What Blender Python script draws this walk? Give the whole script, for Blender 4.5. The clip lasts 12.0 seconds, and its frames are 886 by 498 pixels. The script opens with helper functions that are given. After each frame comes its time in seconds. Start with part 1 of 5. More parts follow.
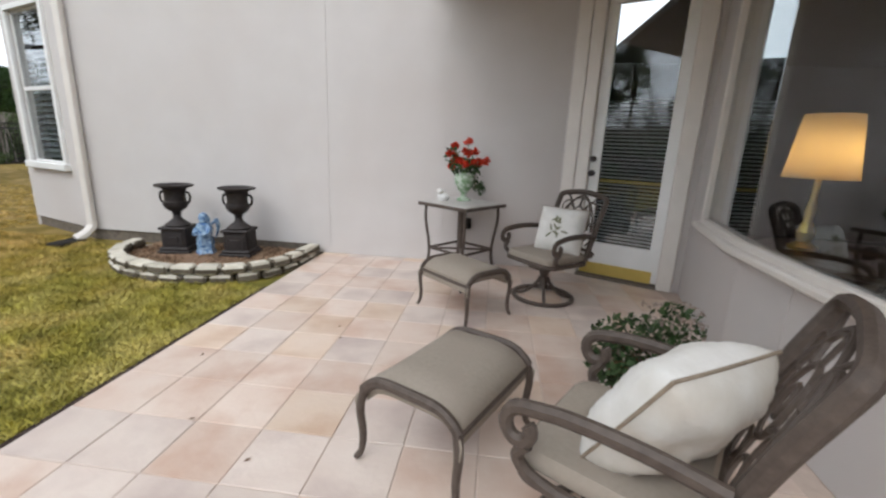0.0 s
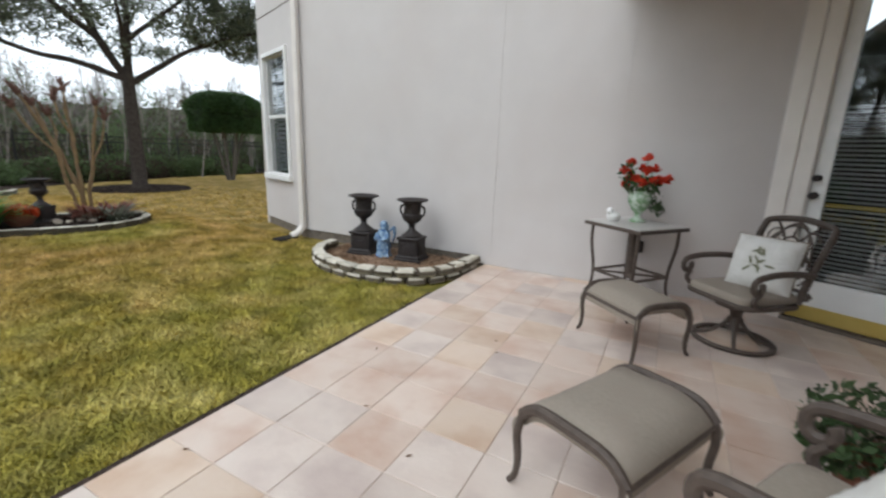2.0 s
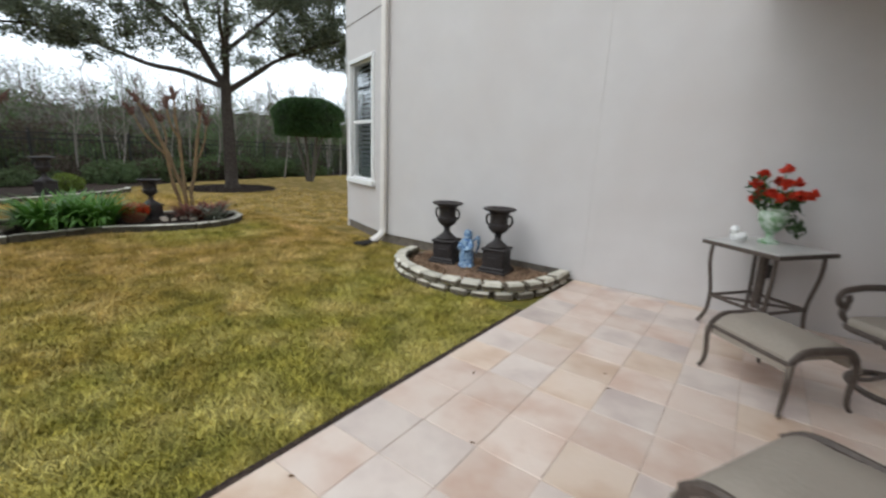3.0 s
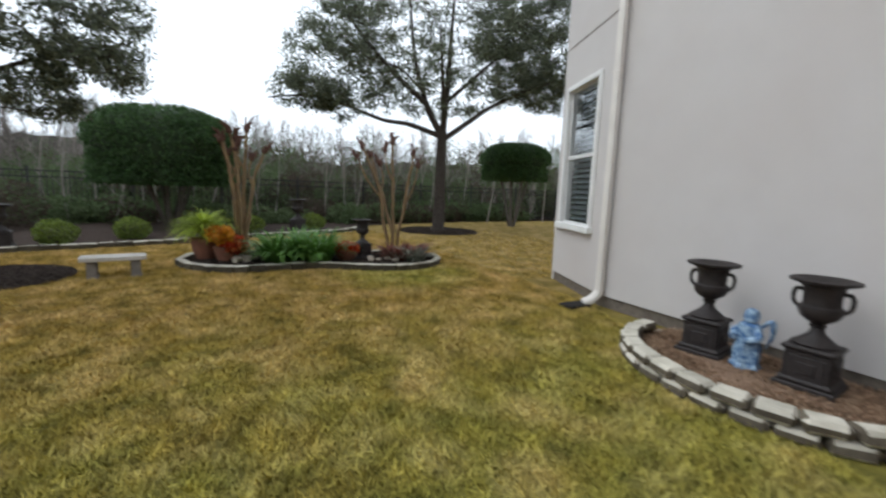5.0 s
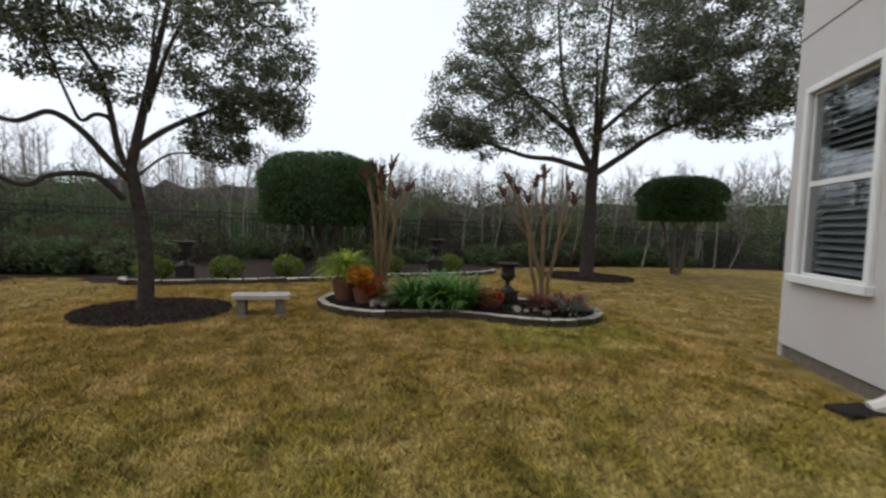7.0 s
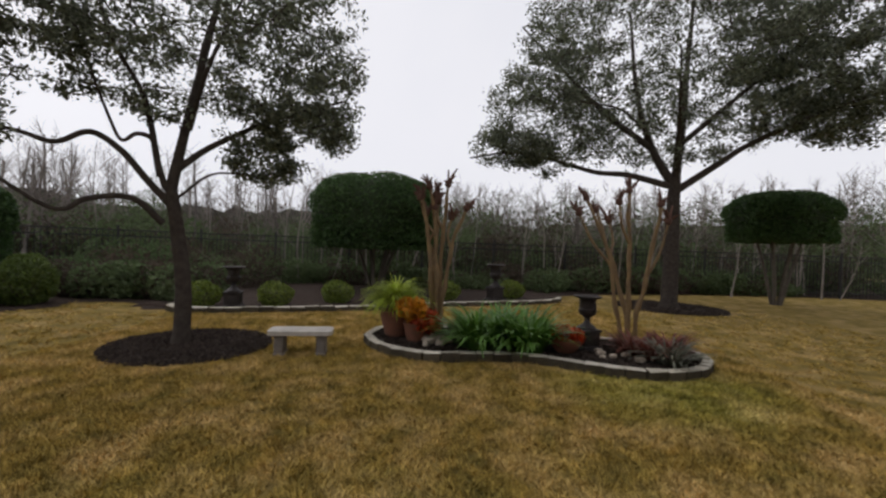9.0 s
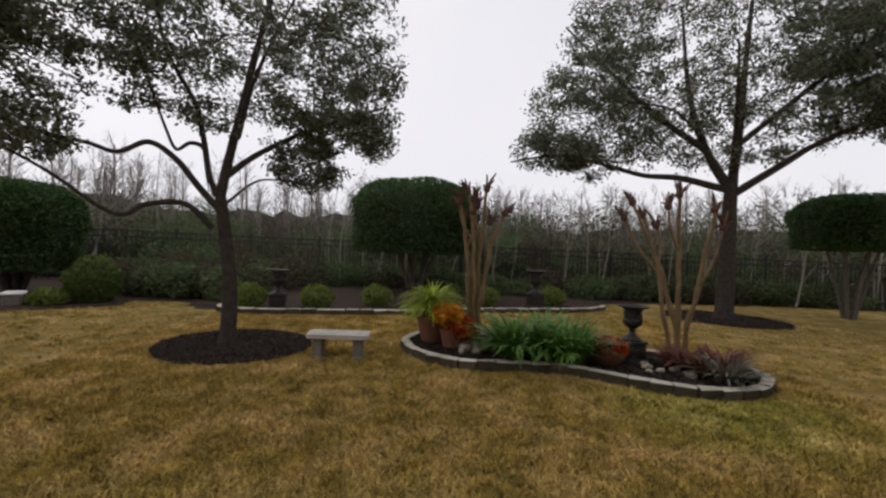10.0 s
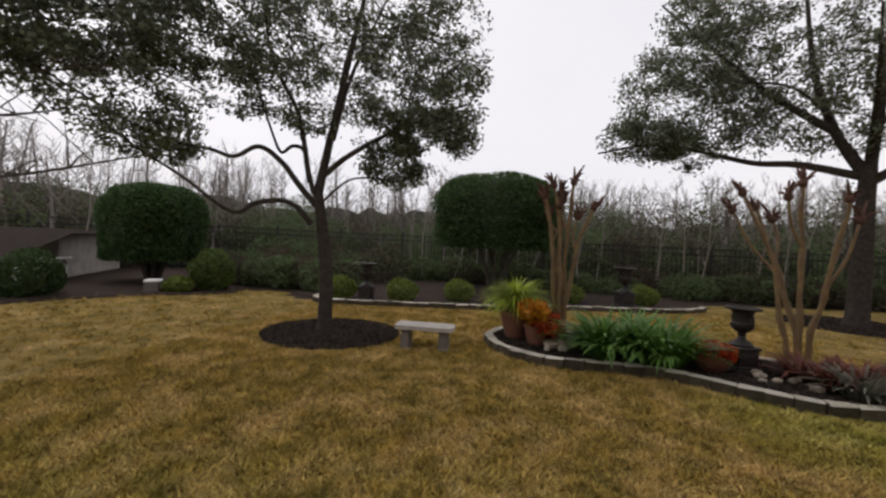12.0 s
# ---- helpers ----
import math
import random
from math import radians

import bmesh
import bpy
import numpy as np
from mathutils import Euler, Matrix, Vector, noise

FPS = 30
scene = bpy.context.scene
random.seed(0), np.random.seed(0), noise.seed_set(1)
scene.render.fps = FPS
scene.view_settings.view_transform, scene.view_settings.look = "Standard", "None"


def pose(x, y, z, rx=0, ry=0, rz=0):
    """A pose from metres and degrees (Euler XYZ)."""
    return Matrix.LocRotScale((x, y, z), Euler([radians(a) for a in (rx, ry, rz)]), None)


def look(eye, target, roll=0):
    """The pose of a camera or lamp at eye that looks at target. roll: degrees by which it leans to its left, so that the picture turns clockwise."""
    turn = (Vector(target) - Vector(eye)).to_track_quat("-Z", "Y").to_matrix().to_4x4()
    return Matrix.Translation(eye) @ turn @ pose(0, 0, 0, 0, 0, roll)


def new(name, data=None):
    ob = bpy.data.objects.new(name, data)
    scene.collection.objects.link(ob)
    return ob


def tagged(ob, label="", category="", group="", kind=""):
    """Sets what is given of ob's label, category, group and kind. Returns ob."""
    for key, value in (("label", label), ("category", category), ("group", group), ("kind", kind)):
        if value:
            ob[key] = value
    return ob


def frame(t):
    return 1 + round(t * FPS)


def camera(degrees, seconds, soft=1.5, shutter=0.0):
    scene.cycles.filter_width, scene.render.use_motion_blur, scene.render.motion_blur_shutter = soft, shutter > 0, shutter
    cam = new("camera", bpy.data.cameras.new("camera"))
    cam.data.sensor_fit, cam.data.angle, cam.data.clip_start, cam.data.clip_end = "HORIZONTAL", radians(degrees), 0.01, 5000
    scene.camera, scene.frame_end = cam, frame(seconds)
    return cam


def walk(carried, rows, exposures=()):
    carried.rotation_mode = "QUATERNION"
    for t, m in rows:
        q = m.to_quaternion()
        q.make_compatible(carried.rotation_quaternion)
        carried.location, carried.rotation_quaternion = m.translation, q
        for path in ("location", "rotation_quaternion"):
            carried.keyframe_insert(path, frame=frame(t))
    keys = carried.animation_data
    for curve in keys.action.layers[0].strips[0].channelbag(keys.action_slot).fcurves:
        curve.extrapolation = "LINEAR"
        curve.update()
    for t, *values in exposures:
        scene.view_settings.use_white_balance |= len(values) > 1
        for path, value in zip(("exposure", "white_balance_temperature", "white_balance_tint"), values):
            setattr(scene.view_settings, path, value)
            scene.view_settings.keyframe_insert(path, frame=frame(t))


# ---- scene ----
import collections

cam = camera(93.0, 12.0, soft=2.4, shutter=0.5)
PATH = [
    (0, (1.969, -4.612, 1.286), (1.749, -2.684, 0.805), 2.4),
    (0.5, (1.969, -4.627, 1.337), (1.607, -2.723, 0.843), 2.2),
    (1, (2.002, -4.658, 1.373), (1.432, -2.805, 0.883), 1.6),
    (1.5, (1.972, -4.653, 1.37), (1.224, -2.861, 0.891), 1.6),
    (2, (1.899, -4.616, 1.322), (0.989, -2.894, 0.868), 2.0),
    (2.5, (1.761, -4.599, 1.372), (0.72, -2.956, 0.905), 2.1),
    (3, (1.546, -4.57, 1.353), (0.389, -3.001, 0.901), 2.4),
    (5, (0.539, -3.876, 1.24), (-1.229, -2.982, 0.967), 2.1),
    (5.5, (0.253, -3.888, 1.229), (-1.608, -3.192, 1.003), 2.1),
    (6, (-0.045, -3.824, 1.224), (-1.966, -3.299, 1.041), 2.2),
    (6.5, (-0.29, -3.85, 1.213), (-2.234, -3.405, 1.073), 2.4),
    (7, (-0.524, -3.804, 1.198), (-2.497, -3.495, 1.096), 2.2),
    (9, (-1.404, -3.814, 1.239), (-3.403, -3.762, 1.231), 2.1),
    (9.5, (-1.472, -3.761, 1.258), (-3.471, -3.818, 1.257), 2.4),
    (10, (-1.466, -3.766, 1.259), (-3.461, -3.91, 1.263), 2.6),
    (10.5, (-1.459, -3.807, 1.253), (-3.446, -4.034, 1.255), 2.7),
    (11, (-1.446, -3.833, 1.255), (-3.42, -4.15, 1.244), 2.9),
    (11.5, (-1.442, -3.851, 1.241), (-3.399, -4.263, 1.221), 2.9),
    (12, (-1.44, -3.842, 1.24), (-3.374, -4.349, 1.208), 2.8),
]
EXPOSURES = [(0, 0.88, 6300, 8), (1.5, 0.74, 6200, 6), (3, 0.66, 6150, 5), (5, 0.46, 6150, 6), (6.5, 0.12, 6300, 7), (7, 0.02, 6400, 9),
             (9, -0.23, 6750, 14), (12, -0.17, 6900, 16)]
walk(cam, [(t, look(eye, target, roll)) for t, eye, target, roll in PATH], EXPOSURES)

# ---- world and light: an overcast winter day ----
world = bpy.data.worlds.new("sky")
scene.world = world
world.use_nodes = True
wn, wl = world.node_tree.nodes, world.node_tree.links
sky = wn.new("ShaderNodeTexSky")
sky.sky_type = "NISHITA"
sky.sun_disc = False
sky.sun_elevation = radians(50)
sky.sun_rotation = radians(200)
sky.air_density, sky.dust_density, sky.ozone_density = 1.0, 4.0, 1.0
grey = wn.new("ShaderNodeHueSaturation")
grey.inputs["Saturation"].default_value = 0.12
wl.new(sky.outputs[0], grey.inputs["Color"])
cloud = wn.new("ShaderNodeMix")
cloud.data_type = "RGBA"
cloud.inputs[0].default_value = 0.8
wl.new(grey.outputs[0], cloud.inputs[6])
puff = wn.new("ShaderNodeTexNoise")
puff.inputs["Scale"].default_value, puff.inputs["Detail"].default_value = 1.6, 6
tone = wn.new("ShaderNodeMix")
tone.data_type = "RGBA"
tone.inputs[6].default_value, tone.inputs[7].default_value = (6.5, 7.0, 7.9, 1), (8.6, 8.9, 9.3, 1)
wl.new(puff.outputs["Fac"], tone.inputs[0])
wl.new(tone.outputs[2], cloud.inputs[7])
wl.new(cloud.outputs[2], wn["Background"].inputs["Color"])
wn["Background"].inputs["Strength"].default_value = 0.14

sun = new("sun", bpy.data.lights.new("sun", "SUN"))
sun.data.energy, sun.data.angle, sun.data.color = 0.5, radians(40), (1.0, 0.98, 0.96)
sun.matrix_world = look((-6, -16, 22), (0, 0, 0))


# ---- materials ----
def mat(name, base, rough=0.7, metal=0.0, second=None, scale=8.0, amount=0.5, bump=0.0, bump_scale=60.0,
        island=0.0, rand=0.0, spec=0.5, stain=None, stain_scale=1.2, trans=0.0, detail=4.0):
    """A surface with two scales of variation: base to second by fine noise, stain by broad noise, fine relief."""
    m = bpy.data.materials.new(name)
    m.use_nodes = True
    n, l = m.node_tree.nodes, m.node_tree.links
    p = n["Principled BSDF"]
    p.inputs["Roughness"].default_value = rough
    p.inputs["Metallic"].default_value = metal
    p.inputs["Specular IOR Level"].default_value = spec
    if trans:
        p.inputs["Transmission Weight"].default_value = trans
    co = n.new("ShaderNodeTexCoord")
    geo = n.new("ShaderNodeNewGeometry")

    def noise_tex(sc, det=detail):
        t = n.new("ShaderNodeTexNoise")
        t.inputs["Scale"].default_value, t.inputs["Detail"].default_value = sc, det
        l.new(geo.outputs["Position"], t.inputs["Vector"])
        return t

    def ramp(sock, lo, hi):
        r = n.new("ShaderNodeMapRange")
        r.inputs["From Min"].default_value, r.inputs["From Max"].default_value = lo, hi
        l.new(sock, r.inputs["Value"])
        return r.outputs[0]

    def mix(fac, a, b, kind="MIX"):
        x = n.new("ShaderNodeMix")
        x.data_type, x.blend_type = "RGBA", kind
        if hasattr(fac, "node"):
            l.new(fac, x.inputs["Factor"])
        else:
            x.inputs["Factor"].default_value = fac
        for s, v in (("A", a), ("B", b)):
            sock = [i for i in x.inputs if i.name == s and i.type == "RGBA"][0]
            if hasattr(v, "node"):
                l.new(v, sock)
            else:
                sock.default_value = (*v, 1)
        return [o for o in x.outputs if o.type == "RGBA"][0]

    col = n.new("ShaderNodeRGB")
    col.outputs[0].default_value = (*base, 1)
    col = col.outputs[0]
    second = second or tuple(c * 0.75 for c in base)
    f = ramp(noise_tex(scale).outputs["Fac"], 0.5 - amount / 2, 0.5 + amount / 2)
    col = mix(f, col, second)
    if stain:
        col = mix(ramp(noise_tex(stain_scale, 3).outputs["Fac"], 0.45, 0.7), col, stain)
    if rand or island:
        v = n.new("ShaderNodeObjectInfo").outputs["Random"] if rand else geo.outputs["Random Per Island"]
        k = rand or island
        mr = n.new("ShaderNodeMapRange")
        mr.inputs["To Min"].default_value, mr.inputs["To Max"].default_value = 1 - k, 1 + k
        l.new(v, mr.inputs["Value"])
        hs = n.new("ShaderNodeHueSaturation")
        l.new(mr.outputs[0], hs.inputs["Value"])
        l.new(col, hs.inputs["Color"])
        col = hs.outputs[0]
    l.new(col, p.inputs["Base Color"])
    if bump:
        b = n.new("ShaderNodeBump")
        b.inputs["Strength"].default_value, b.inputs["Distance"].default_value = bump, 0.01
        l.new(noise_tex(bump_scale).outputs["Fac"], b.inputs["Height"])
        l.new(b.outputs[0], p.inputs["Normal"])
    return m


def glass(name, rough=0.0, tint=(0.9, 0.95, 0.95)):
    m = bpy.data.materials.new(name)
    m.use_nodes = True
    p = m.node_tree.nodes["Principled BSDF"]
    p.inputs["Base Color"].default_value = (*tint, 1)
    p.inputs["Roughness"].default_value = rough
    p.inputs["Transmission Weight"].default_value = 1.0
    p.inputs["IOR"].default_value = 1.75
    return m


def leaf_mat(name, a, b, var=0.35, rough=0.55, patch=1.5):
    m = mat(name, a, rough, second=b, scale=patch, amount=0.6, island=var, spec=0.3)
    n, l = m.node_tree.nodes, m.node_tree.links
    p = n["Principled BSDF"]
    tr, mx = n.new("ShaderNodeBsdfTranslucent"), n.new("ShaderNodeMixShader")
    l.new(p.inputs["Base Color"].links[0].from_socket, tr.inputs["Color"])
    mx.inputs[0].default_value = 0.35
    l.new(p.outputs[0], mx.inputs[1])
    l.new(tr.outputs[0], mx.inputs[2])
    l.new(mx.outputs[0], n["Material Output"].inputs["Surface"])
    return m


STUCCO = mat("stucco", (0.585, 0.55, 0.53), 0.92, second=(0.55, 0.515, 0.495), scale=3.0, amount=0.5, bump=0.25, bump_scale=180,
             stain=(0.545, 0.50, 0.475), stain_scale=0.7, spec=0.2)
TRIM = mat("trim_paint", (0.72, 0.67, 0.62), 0.55, second=(0.66, 0.61, 0.56), scale=5, bump=0.05)
WHITE = mat("white_paint", (0.80, 0.79, 0.77), 0.45, second=(0.74, 0.73, 0.71), scale=6, bump=0.04)
FOUND = mat("foundation", (0.12, 0.10, 0.085), 0.95, second=(0.2, 0.17, 0.14), scale=20, bump=0.4, spec=0.12)
SLAB = mat("grout", (0.56, 0.46, 0.39), 0.9, second=(0.47, 0.38, 0.32), scale=20, bump=0.2, spec=0.12)
GLASS = glass("window_glass")
# near black: holds the unlit room's dimness as colour; also the black plastic
DARK = mat("shade_and_black_plastic", (0.035, 0.031, 0.028), 0.9, second=(0.024, 0.021, 0.019), scale=3, spec=0.1)
SLAT = mat("blind_slat", (0.62, 0.62, 0.61), 0.5, second=(0.55, 0.55, 0.54), scale=10)
BRASS = mat("brass", (0.75, 0.55, 0.16), 0.32, 0.9, second=(0.6, 0.42, 0.12), scale=30, bump=0.1)
YELLOW_BRASS = mat("kick_plate_brass", (0.62, 0.47, 0.14), 0.45, 0.6, second=(0.52, 0.38, 0.10), scale=9, bump=0.1)
IRON = mat("cast_iron", (0.018, 0.015, 0.015), 0.55, 0.0, second=(0.04, 0.031, 0.028), spec=0.3, scale=25, bump=0.35, bump_scale=90)
BRONZE = mat("bronze_aluminium", (0.06, 0.044, 0.036), 0.5, 0.0, spec=0.3, second=(0.10, 0.077, 0.063), scale=35, bump=0.2, bump_scale=120)
FABRIC = mat("taupe_fabric", (0.31, 0.265, 0.22), 0.95, second=(0.27, 0.23, 0.19), scale=60, bump=0.3, bump_scale=500, spec=0.1,
             stain=(0.285, 0.24, 0.20), stain_scale=5)
PILLOW = mat("pillow_linen", (0.70, 0.68, 0.65), 0.95, second=(0.60, 0.575, 0.53), scale=11, bump=0.25, bump_scale=60, spec=0.1)
MULCH = mat("mulch", (0.024, 0.017, 0.014), 1.0, second=(0.066, 0.046, 0.036), scale=45, amount=0.35, bump=1.0, bump_scale=70, spec=0.12)
STRAW = mat("straw_mulch", (0.30, 0.20, 0.135), 1.0, second=(0.17, 0.105, 0.07), scale=50, amount=0.35, bump=1.0, bump_scale=80, spec=0.12)
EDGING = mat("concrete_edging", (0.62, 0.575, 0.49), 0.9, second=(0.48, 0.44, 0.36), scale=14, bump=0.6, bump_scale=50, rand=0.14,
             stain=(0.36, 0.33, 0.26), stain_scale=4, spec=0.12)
# block sides: grime and the shade below the lit tops, mixed into one colour
SOILED_SHADED = mat("soiled_shaded_concrete", (0.15, 0.125, 0.09), 0.95, second=(0.08, 0.065, 0.05), scale=14, bump=0.7, bump_scale=50, rand=0.2, spec=0.12)
DAMP_SHADED = mat("damp_shaded_concrete", (0.06, 0.05, 0.036), 0.95, second=(0.10, 0.085, 0.06), scale=14, bump=0.7, bump_scale=50, rand=0.2, spec=0.12)
CONCRETE = mat("bench_concrete", (0.55, 0.51, 0.46), 0.9, second=(0.42, 0.39, 0.34), scale=14, bump=0.4, stain=(0.36, 0.33, 0.28), stain_scale=4)
LEGSTONE = mat("bench_leg_stone", (0.23, 0.20, 0.17), 0.95, second=(0.16, 0.14, 0.12), scale=14, bump=0.5)
BARK = mat("oak_bark", (0.038, 0.030, 0.026), 0.95, second=(0.082, 0.068, 0.057), scale=14, bump=1.0, bump_scale=35, spec=0.12)
OAK_LEAF = leaf_mat("oak_leaf", (0.112, 0.132, 0.078), (0.165, 0.178, 0.122), 0.55, rough=0.4)
TERRACOTTA = mat("terracotta", (0.24, 0.095, 0.055), 0.85, second=(0.16, 0.07, 0.045), scale=9, bump=0.2)
BLUE = mat("blue_glaze", (0.05, 0.13, 0.29), 0.35, second=(0.34, 0.46, 0.58), scale=34, amount=0.2, bump=0.4, bump_scale=50)


def lawn_material(name, island, k):
    """Straw-coloured turf, greener towards the house and in drifts."""
    m = mat(name, (0.240 * k, 0.164 * k, 0.043 * k), 1.0, second=(0.105 * k, 0.080 * k, 0.022 * k), scale=6, amount=0.4, bump=0.0 if island else 1.0, bump_scale=90, spec=0.1,
            stain=(0.30 * k, 0.208 * k, 0.085 * k), stain_scale=2.4, island=island)
    n, l = m.node_tree.nodes, m.node_tree.links
    p = n["Principled BSDF"]
    old = p.inputs["Base Color"].links[0].from_socket
    geo = n.new("ShaderNodeNewGeometry")
    sep = n.new("ShaderNodeSeparateXYZ")
    l.new(geo.outputs["Position"], sep.inputs[0])
    near = n.new("ShaderNodeMapRange")
    near.inputs["From Min"].default_value, near.inputs["From Max"].default_value = -4.5, 0.0
    l.new(sep.outputs["X"], near.inputs["Value"])
    no = n.new("ShaderNodeTexNoise")
    no.inputs["Scale"].default_value, no.inputs["Detail"].default_value = 1.6, 5
    l.new(geo.outputs["Position"], no.inputs["Vector"])
    mul = n.new("ShaderNodeMath")
    mul.operation = "MULTIPLY"
    l.new(near.outputs[0], mul.inputs[0])
    l.new(no.outputs["Fac"], mul.inputs[1])
    # greener turf along the island bed
    dist = n.new("ShaderNodeVectorMath")
    dist.operation = "DISTANCE"
    dist.inputs[1].default_value = (-5.45, -1.5, -0.05)
    l.new(geo.outputs["Position"], dist.inputs[0])
    wet = n.new("ShaderNodeMapRange")
    wet.inputs["From Min"].default_value, wet.inputs["From Max"].default_value = 1.5, 0.2
    l.new(dist.outputs["Value"], wet.inputs["Value"])
    wn = n.new("ShaderNodeMath")
    wn.operation = "MULTIPLY"
    l.new(wet.outputs[0], wn.inputs[0])
    l.new(no.outputs["Fac"], wn.inputs[1])
    both = n.new("ShaderNodeMath")
    both.operation = "MAXIMUM"
    l.new(mul.outputs[0], both.inputs[0])
    l.new(wn.outputs[0], both.inputs[1])
    fac = n.new("ShaderNodeMapRange")
    fac.inputs["From Min"].default_value, fac.inputs["From Max"].default_value = 0.05, 0.42
    l.new(both.outputs[0], fac.inputs["Value"])
    mx = n.new("ShaderNodeMix")
    mx.data_type = "RGBA"
    l.new(fac.outputs[0], mx.inputs[0])
    l.new(old, mx.inputs[6])
    hs = n.new("ShaderNodeHueSaturation")
    hs.inputs["Hue"].default_value, hs.inputs["Saturation"].default_value, hs.inputs["Value"].default_value = 0.536, 1.0, 0.88
    l.new(old, hs.inputs["Color"])
    l.new(hs.outputs[0], mx.inputs[7])
    l.new(mx.outputs[2], p.inputs["Base Color"])
    return m


LAWN = lawn_material("lawn", 0, 1.1)
GRASS = lawn_material("grass_blades", 0.55, 2.1)
TILE = mat("sandstone_tile", (0.58, 0.445, 0.365), 0.36, second=(0.63, 0.525, 0.45), scale=4, amount=0.5, bump=0.15, bump_scale=40,
           stain=(0.50, 0.345, 0.265), stain_scale=3.2, rand=0.06)
TILE_B = mat("ochre_tile", (0.585, 0.445, 0.335), 0.36, second=(0.63, 0.51, 0.42), scale=4, amount=0.5, bump=0.15, bump_scale=40,
             stain=(0.50, 0.35, 0.25), stain_scale=3.4, rand=0.06)
TILE_C = mat("grey_tile", (0.555, 0.455, 0.395), 0.36, second=(0.62, 0.53, 0.465), scale=5, amount=0.5, bump=0.15, bump_scale=40,
             stain=(0.45, 0.36, 0.32), stain_scale=3, rand=0.08)


# ---- geometry helpers ----
class Geo:
    """Vertices and faces of one part."""

    def __init__(self):
        self.v, self.f = [], []

    def add(self, vs, fs):
        o = len(self.v)
        self.v += [tuple(p) for p in vs]
        self.f += [tuple(i + o for i in q) for q in fs]
        return self

    def box(self, c, s, m=None, b=0.0):
        """A box of size s about c, its edges chamfered by b."""
        h = [x / 2 for x in s]
        b = min(b, *[x * 0.95 for x in h])
        if b <= 0:
            vs = [Vector((x * h[0], y * h[1], z * h[2])) for x in (-1, 1) for y in (-1, 1) for z in (-1, 1)]
            fs = [(0, 1, 3, 2), (4, 6, 7, 5), (0, 4, 5, 1), (2, 3, 7, 6), (0, 2, 6, 4), (1, 5, 7, 3)]
        else:
            vs, ix = [], {}
            for x in (-1, 1):
                for y in (-1, 1):
                    for z in (-1, 1):
                        for a in range(3):
                            d = [h[0] - b, h[1] - b, h[2] - b]
                            d[a] = h[a]
                            ix[x, y, z, a] = len(vs)
                            vs.append(Vector((x * d[0], y * d[1], z * d[2])))
            fs = []
            for a in range(3):
                o1, o2 = [k for k in range(3) if k != a]
                for s1 in (-1, 1):
                    q = []
                    for u, w in ((-1, -1), (1, -1), (1, 1), (-1, 1)):
                        k = [0, 0, 0]
                        k[a], k[o1], k[o2] = s1, u, w
                        q.append(ix[k[0], k[1], k[2], a])
                    fs.append(q)
                for u in (-1, 1):
                    for w in (-1, 1):
                        k0, k1 = [0, 0, 0], [0, 0, 0]
                        k0[a], k1[a] = -1, 1
                        k0[o1] = k1[o1] = u
                        k0[o2] = k1[o2] = w
                        fs.append((ix[(*k0, o1)], ix[(*k1, o1)], ix[(*k1, o2)], ix[(*k0, o2)]))
            for x in (-1, 1):
                for y in (-1, 1):
                    for z in (-1, 1):
                        fs.append((ix[x, y, z, 0], ix[x, y, z, 1], ix[x, y, z, 2]))
        c = Vector(c)
        vs = [(m @ p if m else p) + c for p in vs]
        return self.add(vs, fs)

    def lathe(self, prof, n=24, c=(0, 0, 0), flute=0, depth=0.0):
        """A turned shape: prof lists (radius, height) from bottom to top."""
        vs, fs = [], []
        for r, z in prof:
            for k in range(n):
                a = 2 * math.pi * k / n
                q = r * (1 + (depth * math.cos(flute * a) if flute else 0))
                vs.append((c[0] + q * math.cos(a), c[1] + q * math.sin(a), c[2] + z))
        for j in range(len(prof) - 1):
            for k in range(n):
                k2 = (k + 1) % n
                fs.append((j * n + k, j * n + k2, (j + 1) * n + k2, (j + 1) * n + k))
        fs.append(tuple(reversed(range(n))))
        fs.append(tuple((len(prof) - 1) * n + k for k in range(n)))
        return self.add(vs, fs)

    def tube(self, pts, r, n=8, flat=1.0, up=(0, 0, 1)):
        """A bar swept along pts; r a radius or one each; flat squeezes it across."""
        pts = [Vector(p) for p in pts]
        rs = r if isinstance(r, (list, tuple)) else [r] * len(pts)
        vs, fs = [], []
        side = None
        for i, p in enumerate(pts):
            t = (pts[min(i + 1, len(pts) - 1)] - pts[max(i - 1, 0)])
            t = t.normalized() if t.length > 1e-9 else Vector((0, 0, 1))
            if side is None:
                side = t.cross(Vector(up))
                if side.length < 1e-3:
                    side = t.cross(Vector((1, 0, 0)))
            side = (side - t * side.dot(t))
            side = side.normalized() if side.length > 1e-6 else t.orthogonal().normalized()
            other = t.cross(side)
            for k in range(n):
                a = 2 * math.pi * (k + 0.5) / n
                vs.append(p + side * (math.cos(a) * rs[i]) + other * (math.sin(a) * rs[i] * flat))
        for j in range(len(pts) - 1):
            for k in range(n):
                k2 = (k + 1) % n
                fs.append((j * n + k, j * n + k2, (j + 1) * n + k2, (j + 1) * n + k))
        fs.append(tuple(reversed(range(n))))
        fs.append(tuple((len(pts) - 1) * n + k for k in range(n)))
        return self.add(vs, fs)

    def prism(self, poly, z0, z1):
        """A flat outline raised from z0 to z1."""
        n = len(poly)
        vs = [(x, y, z0) for x, y in poly] + [(x, y, z1) for x, y in poly]
        fs = [tuple(reversed(range(n))), tuple(range(n, 2 * n))]
        fs += [(k, (k + 1) % n, n + (k + 1) % n, n + k) for k in range(n)]
